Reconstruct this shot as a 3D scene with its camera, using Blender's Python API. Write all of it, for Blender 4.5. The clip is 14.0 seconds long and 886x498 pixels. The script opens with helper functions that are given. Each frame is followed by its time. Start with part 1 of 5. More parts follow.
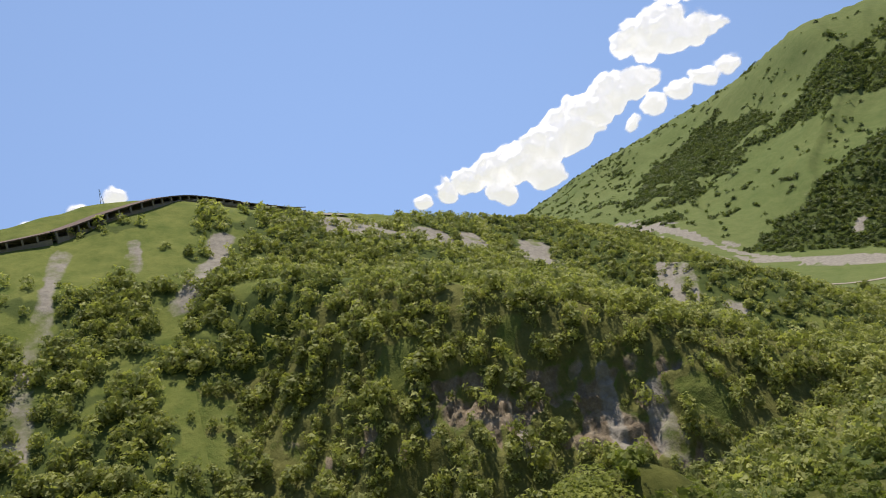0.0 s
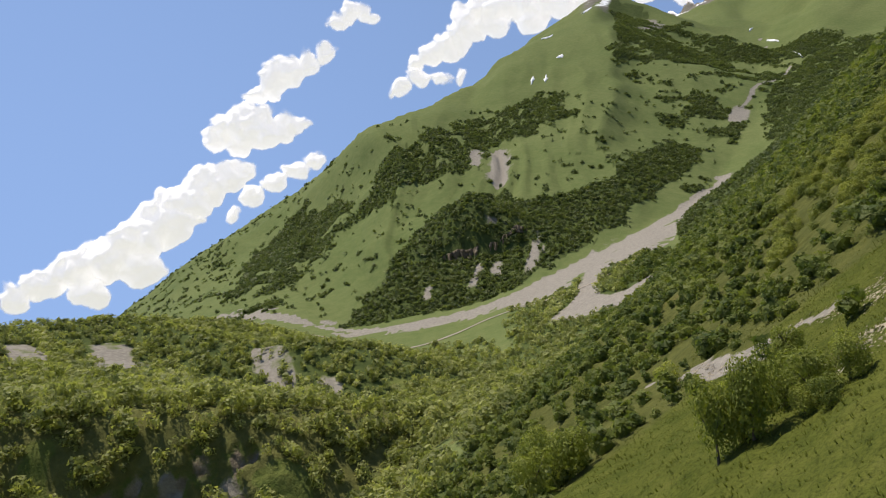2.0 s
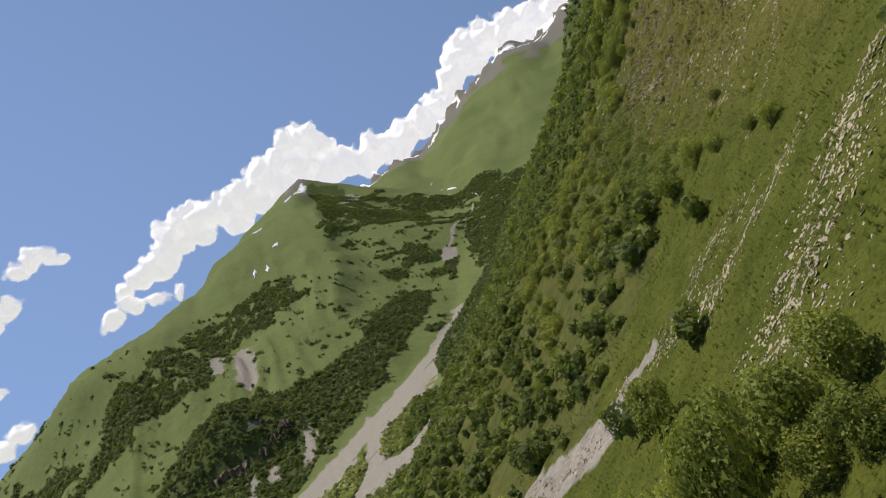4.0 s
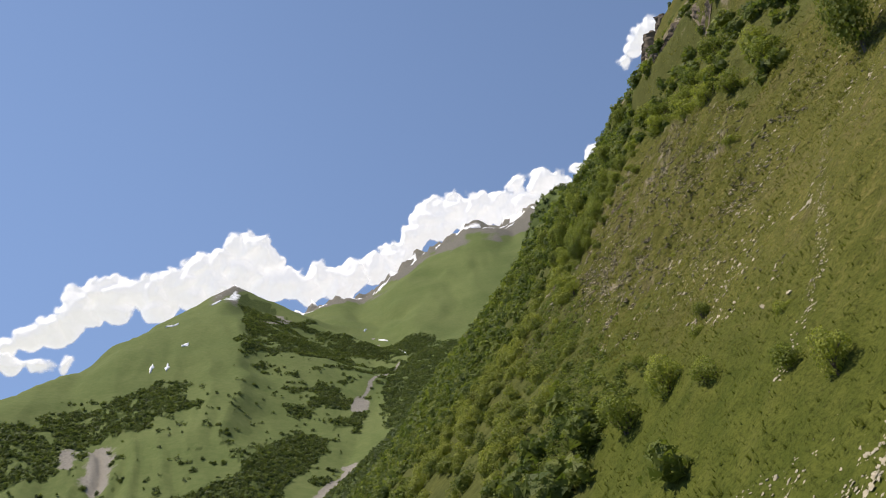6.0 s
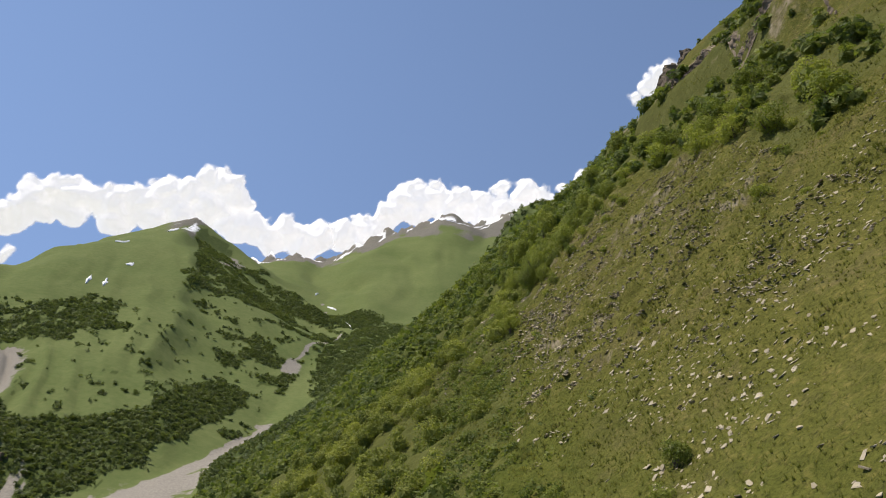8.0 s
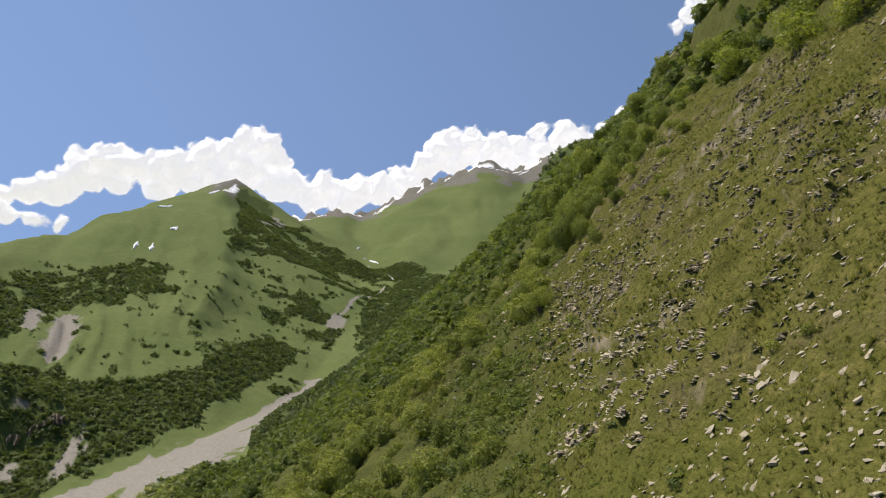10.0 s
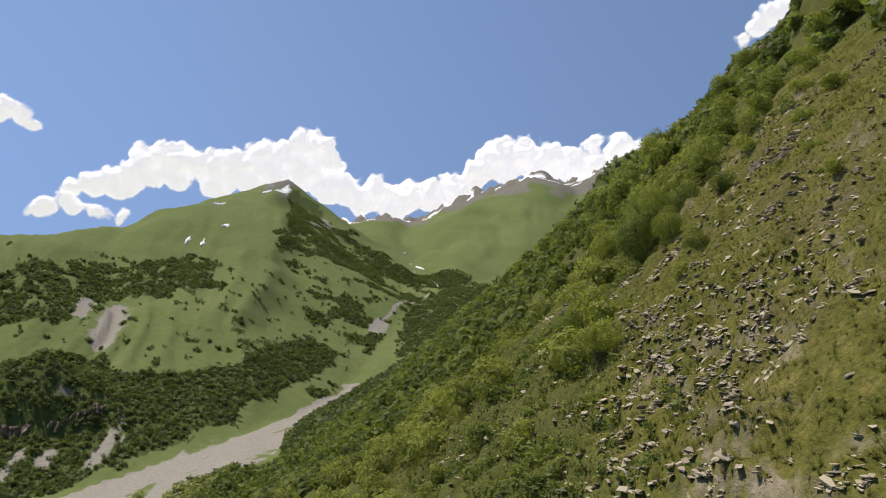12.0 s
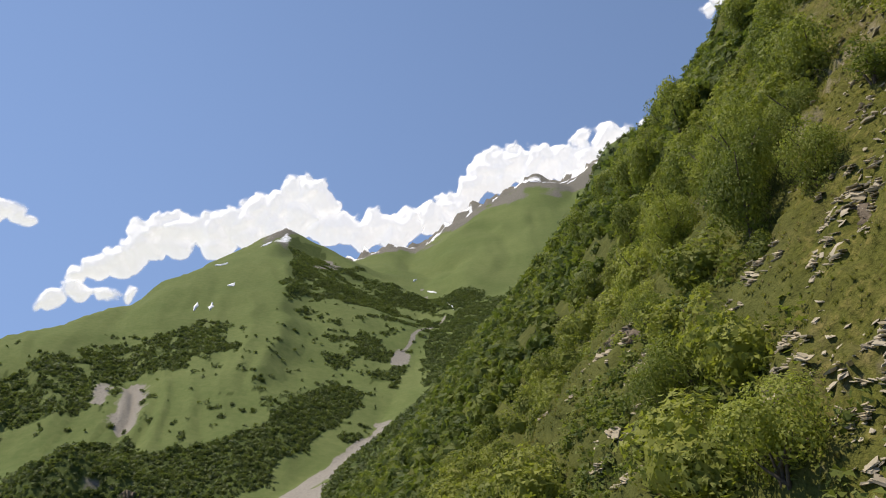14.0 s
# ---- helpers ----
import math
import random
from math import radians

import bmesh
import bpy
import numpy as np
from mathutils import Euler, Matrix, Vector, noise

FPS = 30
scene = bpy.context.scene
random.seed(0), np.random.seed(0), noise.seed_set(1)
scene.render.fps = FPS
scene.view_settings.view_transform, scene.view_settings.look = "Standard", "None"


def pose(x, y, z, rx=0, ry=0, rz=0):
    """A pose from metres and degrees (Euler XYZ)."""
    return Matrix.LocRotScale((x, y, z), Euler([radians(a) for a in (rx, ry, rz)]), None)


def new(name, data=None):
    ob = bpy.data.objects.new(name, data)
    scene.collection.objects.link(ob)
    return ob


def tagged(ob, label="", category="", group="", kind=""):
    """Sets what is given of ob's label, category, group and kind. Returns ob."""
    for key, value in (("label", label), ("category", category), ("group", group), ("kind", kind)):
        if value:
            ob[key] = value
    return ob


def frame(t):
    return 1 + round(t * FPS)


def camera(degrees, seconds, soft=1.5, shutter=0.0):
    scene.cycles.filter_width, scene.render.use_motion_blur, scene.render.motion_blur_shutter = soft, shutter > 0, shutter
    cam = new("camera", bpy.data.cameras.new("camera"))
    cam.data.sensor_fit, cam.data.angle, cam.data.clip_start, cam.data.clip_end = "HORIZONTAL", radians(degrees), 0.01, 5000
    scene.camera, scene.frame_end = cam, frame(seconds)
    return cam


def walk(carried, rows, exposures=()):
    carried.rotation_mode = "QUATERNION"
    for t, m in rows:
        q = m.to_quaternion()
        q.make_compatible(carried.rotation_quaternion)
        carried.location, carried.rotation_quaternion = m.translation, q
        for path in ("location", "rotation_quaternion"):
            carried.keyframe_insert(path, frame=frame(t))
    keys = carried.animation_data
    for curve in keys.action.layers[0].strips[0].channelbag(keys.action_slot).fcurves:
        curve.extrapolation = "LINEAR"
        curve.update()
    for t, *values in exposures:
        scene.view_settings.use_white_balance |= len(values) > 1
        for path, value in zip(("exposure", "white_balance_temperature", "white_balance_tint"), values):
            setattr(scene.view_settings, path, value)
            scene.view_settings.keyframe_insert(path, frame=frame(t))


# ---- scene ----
cam = camera(70.3, 14.0, soft=1.0)
PATH = [
    (0.0, pose(5.21, -60.62, 10.27, 79.90, 7.88, 65.96)),
    (0.5, pose(5.71, -55.48, 8.21, 80.24, 8.50, 59.29)),
    (1.0, pose(7.59, -49.79, 7.20, 79.46, 13.82, 48.81)),
    (1.5, pose(5.42, -44.79, 5.67, 79.60, 8.80, 39.65)),
    (2.0, pose(2.45, -40.78, 2.60, 83.14, 8.10, 30.86)),
    (2.5, pose(0.54, -36.95, 0.88, 85.37, 21.58, 28.12)),
    (3.0, pose(-0.88, -32.65, -0.79, 89.68, 30.51, 27.66)),
    (3.5, pose(-2.34, -28.50, -1.87, 90.15, 30.37, 18.55)),
    (4.0, pose(-3.66, -23.89, -2.62, 92.31, 25.49, 6.86)),
    (4.2, pose(-3.92, -21.99, -2.79, 93.90, 23.44, 3.91)),
    (6.3, pose(-0.04, -2.36, -1.18, 105.92, 8.35, -2.94)),
    (6.5, pose(0.65, -0.18, -0.65, 106.76, 7.76, -4.90)),
    (7.0, pose(2.54, 4.81, 0.83, 106.68, 2.60, -8.41)),
    (7.2, pose(3.40, 6.61, 1.45, 105.86, -0.07, -9.03)),
    (9.3, pose(10.52, 25.52, 7.85, 100.22, -4.36, -6.79)),
    (9.5, pose(11.09, 27.53, 8.34, 99.48, -3.50, -6.03)),
    (10.0, pose(12.37, 32.60, 9.14, 97.91, -1.10, -3.22)),
    (10.5, pose(13.57, 38.04, 9.81, 96.80, -0.61, 0.00)),
    (11.0, pose(14.67, 43.67, 10.47, 97.63, 0.82, 0.63)),
    (11.5, pose(15.62, 49.32, 11.12, 98.34, 0.22, 1.12)),
    (12.0, pose(16.30, 55.01, 11.89, 98.47, -4.33, 0.72)),
    (12.5, pose(16.80, 60.50, 12.50, 100.34, -5.26, -1.25)),
    (13.0, pose(17.12, 65.48, 13.09, 101.85, -1.73, -2.55)),
    (13.5, pose(17.52, 70.58, 14.02, 101.45, 2.03, 0.12)),
    (14.0, pose(18.01, 75.47, 14.86, 100.39, 5.78, 3.05)),
]
walk(cam, PATH, [(0.0, 0.47, 7080, 13), (1.5, 0.44, 7080, 13), (3.0, 0.25, 7080, 13), (4.2, 0.22, 7080, 13), (6.5, 0.37, 7080, 13), (14.0, 0.37, 7080, 13)])

# ---- light ----
SUN_AZ, SUN_EL = -74.0, 61.0
world = bpy.data.worlds.new("sky")
scene.world = world
world.use_nodes = True
wn = world.node_tree.nodes
sky = wn.new("ShaderNodeTexSky")
sky.sky_type, sky.sun_disc = "NISHITA", False
sky.sun_elevation, sky.sun_rotation = radians(SUN_EL), radians(SUN_AZ)
sky.altitude, sky.air_density, sky.dust_density, sky.ozone_density = 1800.0, 0.95, 0.0, 1.5
wn["Background"].inputs["Strength"].default_value = 0.145
# high mountain air: the pale band at the horizon lies far below the ridges
way, lift, unit = wn.new("ShaderNodeTexCoord"), wn.new("ShaderNodeVectorMath"), wn.new("ShaderNodeVectorMath")
lift.operation, unit.operation = "MULTIPLY_ADD", "NORMALIZE"
lift.inputs[1].default_value, lift.inputs[2].default_value = (1.0, 1.0, 0.30), (0.0, 0.0, 0.56)
world.node_tree.links.new(way.outputs["Generated"], lift.inputs[0])
world.node_tree.links.new(lift.outputs[0], unit.inputs[0])
world.node_tree.links.new(unit.outputs[0], sky.inputs[0])
world.node_tree.links.new(sky.outputs[0], wn["Background"].inputs["Color"])
sun = new("sun", bpy.data.lights.new("sun", "SUN"))
sun.data.energy, sun.data.angle, sun.data.color = 3.9, radians(0.53), (1.0, 0.95, 0.86)
sd = Vector((math.sin(radians(SUN_AZ)) * math.cos(radians(SUN_EL)), math.cos(radians(SUN_AZ)) * math.cos(radians(SUN_EL)), math.sin(radians(SUN_EL))))
sun.matrix_world = sd.to_track_quat("Z", "Y").to_matrix().to_4x4()

# ---- noise ----
def lattice(ix, iy, seed):
    n = (ix.astype(np.int64) * 374761393 + iy.astype(np.int64) * 668265263 + seed * 1274126177) & 0x7FFFFFFF
    n = ((n ^ (n >> 13)) * 1274126177) & 0x7FFFFFFF
    n = n ^ (n >> 16)
    return (n & 0xFFFFFF) / float(0xFFFFFF)


def vnoise(x, y, seed=0):
    ix, iy = np.floor(x), np.floor(y)
    fx, fy = x - ix, y - iy
    fx, fy = fx * fx * (3 - 2 * fx), fy * fy * (3 - 2 * fy)
    a, b = lattice(ix, iy, seed), lattice(ix + 1, iy, seed)
    c, d = lattice(ix, iy + 1, seed), lattice(ix + 1, iy + 1, seed)
    return (a + (b - a) * fx + (c - a) * fy + (a - b - c + d) * fx * fy) * 2 - 1


def fbm(x, y, size, octaves=4, seed=0, gain=0.5):
    out, amp, k = 0.0, 1.0, 1.0 / size
    for o in range(octaves):
        out = out + amp * vnoise(x * k + 17.3 * o, y * k - 9.1 * o, seed + o)
        amp, k = amp * gain, k * 2.03
    return out


def step(a, b, v):
    t = np.clip((v - a) / (b - a), 0, 1)
    return t * t * (3 - 2 * t)


def smax(a, b, k):
    h = np.clip(0.5 + 0.5 * (a - b) / k, 0, 1)
    return b + (a - b) * h + k * h * (1 - h)


# ---- the lie of the land: bearings in degrees east of north from HUB, slopes to the top of each mountain ----
HUB = (5.0, 0.0)
BEAR = np.array([-180, -110, -62, -58, -55, -50, -44, -38, -33, -27, -24.5, -18.7, -15.4, -11.5, -8.7, -6, -3.7, -0.9, 1.8, 4, 6.9, 8.5, 10, 11.8, 14, 25, 60, 180.0])
FLOOR_D = np.array([900, 900, 900, 871.4, 850, 800, 760, 740, 735, 735, 740, 800, 847.1, 950, 1062, 1324.3, 1597, 1928.6, 2185.7, 2340, 2456, 2508.3, 2533.3, 2563.3, 2600, 2600, 2600, 900.0])
FLOOR_E = np.array([-9, -10, -10.5, -10.8, -11, -11.2, -12.9, -13.1, -12.9, -11.9, -11.3, -9.2, -7.9, -6.2, -4.9, -1.8, 1.3, 4.7, 5.6, 6.2, 6.8, 7.1, 7.3, 7.6, 8, 8, 8, -9.0])
TOP_D = np.array([2300, 2300, 2300, 2242.9, 2200, 2000, 1750, 1500, 1600, 1900, 2100, 2400, 2588.6, 3300, 3700, 3857.1, 3924.2, 4007.1, 4071.4, 4120, 4178, 4208.3, 4233.3, 4263.3, 4300, 4300, 4300, 2300.0])
TOP_E = np.array([-14, -14, -8.5, -6.3, -4.3, -2.2, 0.7, 5.1, 5.9, 7.6, 9.6, 11.4, 12.6, 10, 10.3, 11.1, 10.6, 12.4, 13.8, 14.4, 15.9, 15.1, 14.9, 15.9, 16, 16, 14, -14.0])


def around(b, values):
    """A value by bearing, rounded over a degree and a half."""
    return (np.interp(b - 0.75, BEAR, values) + np.interp(b, BEAR, values) + np.interp(b + 0.75, BEAR, values)) / 3


def polyline(x, y, pts):
    """Distance to a line of (x, y, z) points, its height there, and the side (positive: left of its run)."""
    best = np.full(x.shape, 1e9)
    zz, side = np.zeros(x.shape), np.zeros(x.shape)
    for (ax, ay, az), (bx, by, bz) in zip(pts[:-1], pts[1:]):
        dx, dy = bx - ax, by - ay
        t = np.clip(((x - ax) * dx + (y - ay) * dy) / (dx * dx + dy * dy), 0, 1)
        d = np.hypot(x - ax - t * dx, y - ay - t * dy)
        m = d < best
        best = np.where(m, d, best)
        zz = np.where(m, az + t * (bz - az), zz)
        side = np.where(m, np.sign(dx * (y - ay) - dy * (x - ax)), side)
    return best, zz, side


GALLERY_RIDGE = [(-420, -330, 6), (-366, -140, -4), (-393, -96, 1), (-395, -61, -3), (-440, -6, -21), (-495, 82, -42), (-510, 158, -59), (-507, 252, -79), (-432, 256, -89), (-385, 252, -93), (-345, 253, -100), (-319, 266, -98), (-303, 275, -101), (-275, 266, -122), (-240, 330, -150)]
SPUR = [(-300, -70, -38), (-250, -30, -36), (-205, 12, -39), (-178, 40, -45), (-150, 72, -55), (-126, 110, -70), (-112, 160, -92)]
PEAK_SPUR = [(-682, 2510, 604), (-493, 2450, 480), (-305, 2277, 345), (-150, 2093, 240), (-40, 1949, 160)]

PEAK_RIB = [(-682, 2510, 598), (-600, 2340, 486), (-525, 2160, 398), (-450, 1980, 325), (-400, 1840, 260)]


def foot(y):
    """Where the long hillside's steep part begins, as an easting."""
    return np.interp(y, [-120, -60, 0, 40, 65, 100, 150, 250, 500, 800, 1800], [10, 14, 17, 20, 18, 14, 12.5, 7, -6, -18, 1000])


def belt_line(y):
    return np.interp(y, [40, 60, 100, 150, 200, 260], [31, 31, 42, 46, 74, 104])


def hillside(x, y):
    s = x - foot(y)
    s = s + fbm(x, y, 90, 3, 5) * 7 * step(-20, 120, np.abs(s)) + fbm(x, y, 26, 3, 6) * 1.5
    low = np.interp(y, [150, 250, 400, 600, 780], [1, 1.25, 1.38, 1.45, 1.0])
    z = np.interp(np.where(s < 0, s * low, s), [-2000, -900, -420, -300, -200, -140, -95, -75, -45, -20, 0, 290, 600, 900, 1600], [-1400, -520, -240, -185, -130, -95, -66, -53, -35, -17, 1, 295, 512, 572, 500])
    # the crag above the belt of bushes and the knoll far along
    z = z + 19 * np.exp(-(((x - 148) / 39) ** 2 + ((y - 225) / 16) ** 2)) + 48 * np.exp(-(((x - 167) / 40) ** 2 + ((y - 676) / 39) ** 2))
    z = z + 6.7 * np.exp(-(((x - 102) / 44) ** 2 + ((y - 113) / 58) ** 2)) - 25 * step(350, 620, y) * step(20, 140, s)
    # the broken step of rock above the belt of bushes
    belt = belt_line(y)
    z = z + 7 * step(0, 5, s - belt - 11 + 4 * fbm(x, y, 16, 3, 16)) * step(55, 95, y) * (1 - step(300, 360, y))
    # the grassy knoll over the ravine
    return z + 18.5 * np.exp(-(((x + 37) / 11) ** 2 + ((y + 29) / 12) ** 2))


CLIFF_TOP = [(-172, -2, 0), (-160, 22, 0), (-150, 44, 0), (-136, 62, 0), (-122, 74, 0)]


def cliff_drop(x, y):
    """The broken wall under the spur's crest: how far the ground has fallen away, and the distance out from its top."""
    pd, pz, ps = polyline(x, y, CLIFF_TOP)
    along = 0.45 * x + 0.89 * y
    out = -ps * pd + 5 * fbm(x, y, 17, 3, 57) + 5 * (np.abs(vnoise(along / 9, along / 60, 58)) - 0.4)
    end = np.exp(-(((x + 147) / 42) ** 2 + ((y - 36) / 42) ** 2) ** 2)
    return 5 * step(-1, 9, out) * (1 - step(22, 58, out)) * end, np.where(end > 0.25, out, -99)


def land(x, y):
    dx, dy = x - HUB[0], y - HUB[1]
    d, b = np.hypot(dx, dy), np.degrees(np.arctan2(dx, dy))
    d0, d1 = around(b, FLOOR_D), around(b, TOP_D)
    z0 = 5 + d0 * np.tan(np.radians(around(b, FLOOR_E)))
    z1 = 5 + d1 * np.tan(np.radians(around(b, TOP_E)))
    u = (d - d0) / (d1 - d0)
    b = b + 1.5 * fbm(x, y, 330, 4, 33) * step(0.08, 0.25, u) * (1 - step(0.78, 0.95, u)) * step(-62, -50, b)
    d0, d1 = around(b, FLOOR_D), around(b, TOP_D)
    z0 = 5 + d0 * np.tan(np.radians(around(b, FLOOR_E)))
    z1 = 5 + d1 * np.tan(np.radians(around(b, TOP_E)))
    u = (d - d0) / (d1 - d0)
    uc = np.clip(u, 0, 1)
    gully = fbm(b * 0.9 + 0.6 * fbm(x, y, 300, 2, 3), uc * 2.2, 1.0, 4, 11)
    rise = 0.80 * uc + 0.20 * step(0.0, 1.0, uc) + 0.05 * np.sin(uc * 9.0)* uc * (1 - uc)
    ribs = 0.45 - np.abs(fbm(b * 0.55 + 0.5 * fbm(x, y, 420, 2, 13), uc * 0.7, 1.0, 3, 15))
    far = z0 + (z1 - z0) * rise + uc * (1 - uc) * 4 * (gully * (2 + 0.008 * (z1 - z0)) + ribs * (4 + 0.045 * (z1 - z0)) * step(-20, -34, b)) + fbm(x, y, 260, 6, 21, 0.5) * 9 * step(0.02, 0.25, uc) * (1 - step(.85, 1, uc))
    far = far - np.clip(u - 1, 0, 9) * (d1 - d0) * 0.5 + step(.9, 1.0, uc) * fbm(x, y, 120, 3, 8) * 0.004 * d1 + step(0.82, 1.0, uc) * step(-13, -9, b) * (np.abs(fbm(x, y, 110, 5, 9)) * 60 - 14)
    fall = np.interp(b, [-15, -8, -4.5, 3, 8], [-0.02, 0.08, 0.2, 0.26, 0.36])
    far = np.where(u < 0, np.maximum(z0 - (d0 - d) * fall, -260) + fbm(x, y, 60, 3, 2) * 0.8, far)
    pd, pz, ps = polyline(x, y, PEAK_SPUR)
    far = smax(far, pz - 0.55 * pd + fbm(x, y, 200, 5, 31) * 30 * step(0, 120, pd), 45)
    pd, pz, ps = polyline(x, y, PEAK_RIB)
    far = smax(far, pz - 0.5 * pd + fbm(x, y, 120, 5, 37) * 10 * step(0, 90, pd), 70)
    # the wooded bluff over the river
    bluff = 0.45 * (x + 425) - 0.89 * (y - 735) + 9 * fbm(x, y, 40, 3, 35)
    far = far + 58 * step(8, -10, bluff) * np.exp(-(((x + 455) / 70) ** 2 + ((y - 790) / 60) ** 2))
    left, shake = np.full(x.shape, -1e4), fbm(x, y, 70, 3, 41) * 9
    for k in range(len(GALLERY_RIDGE) - 1):
        pd, pz, ps = polyline(x, y, GALLERY_RIDGE[k:k + 2])
        rd = pd + shake * step(10, 60, pd)
        left = np.maximum(left, pz - np.where(ps < 0, 0.30, 0.36) * rd - 0.0004 * rd * rd)
    pd, pz, ps = polyline(x, y, SPUR)
    along = 0.63 * x + 0.77 * y
    rd = pd + fbm(x, y, 40, 4, 51) * 6 * step(4, 30, pd) + 13 * (np.abs(vnoise(along / 21, pd / 90, 53)) - 0.3) * step(4, 30, pd)
    spur = pz - np.where(ps < 0, 0.84, 0.26) * (np.sqrt(rd * rd + 64) - 8)
    spur = spur - 2.6 * np.abs(fbm(x, y, 15, 3, 55)) * step(6, 20, pd)
    left = smax(left, spur, 8)
    left = left - cliff_drop(x, y)[0]
    z = smax(far, left, 10)
    return smax(z, hillside(x, y), 6)


def ledges(x, y):
    """Steps of slate in the stony slope: their lift, where their fronts stand, and how stony the ground is."""
    s = x - foot(y)
    stony = step(36, 58, y) * (1 - step(122, 145, y)) * step(-4, 4, s + 4 * fbm(x, y, 12, 3, 151)) * (1 - step(30, 44, s)) * step(-0.7, 0.2, fbm(x, y, 11, 3, 153))
    t = (s + 1.1 * fbm(x, y, 6, 4, 155)) / 1.9 + 0.11 * y
    t = t - np.floor(t)
    part_ = stony * step(-0.35, 0.2, fbm(x, y, 4.5, 3, 157))
    return 1.15 * part_ * (step(0.05, 0.28, t) - t), part_ * step(0.02, 0.1, t) * (1 - step(0.22, 0.34, t)), stony


def fine(x, y):
    """Small relief, on top of land(): hummocks, and broken ledges on the stony slope."""
    lift, riser, stony = ledges(x, y)
    return fbm(x, y, 9, 4, 61) * 0.55 + np.abs(fbm(x, y, 3.2, 3, 71)) * (0.34 + 0.3 * stony) + np.abs(fbm(x, y, 1.4, 3, 77)) * (0.30 + 0.25 * stony) + lift


# ---- materials ----
def material(name):
    m = bpy.data.materials.new(name)
    m.use_nodes = True
    n, l = m.node_tree.nodes, m.node_tree.links
    b = n["Principled BSDF"]
    b.inputs["Specular IOR Level"].default_value = 0.2
    return m, n, l, b


def ramp(n, l, source, stops):
    r = n.new("ShaderNodeValToRGB")
    e = r.color_ramp.elements
    while len(e) < len(stops):
        e.new(0.5)
    for k, (p, c) in enumerate(stops):
        e[k].position, e[k].color = p, (*c, 1)
    l.new(source, r.inputs[0])
    return r.outputs[0]


def tex(n, l, scale, detail=5.0, rough=0.6):
    c = n.new("ShaderNodeNewGeometry")
    t = n.new("ShaderNodeTexNoise")
    t.inputs["Scale"].default_value, t.inputs["Detail"].default_value, t.inputs["Roughness"].default_value = scale, detail, rough
    l.new(c.outputs["Position"], t.inputs["Vector"])
    return t.outputs["Fac"]


def mixed(n, l, fac, a, b):
    m = n.new("ShaderNodeMix")
    m.data_type = "RGBA"
    l.new(fac, m.inputs["Factor"])
    l.new(a, m.inputs["A"])
    l.new(b, m.inputs["B"])
    return m.outputs["Result"]


def relief(n, l, b, source, dist, strength=0.6):
    u = n.new("ShaderNodeBump")
    u.inputs["Distance"].default_value, u.inputs["Strength"].default_value = dist, strength
    l.new(source, u.inputs["Height"])
    l.new(u.outputs[0], b.inputs["Normal"])


def mask(n, name):
    a = n.new("ShaderNodeAttribute")
    a.attribute_name = name
    return a.outputs["Fac"]


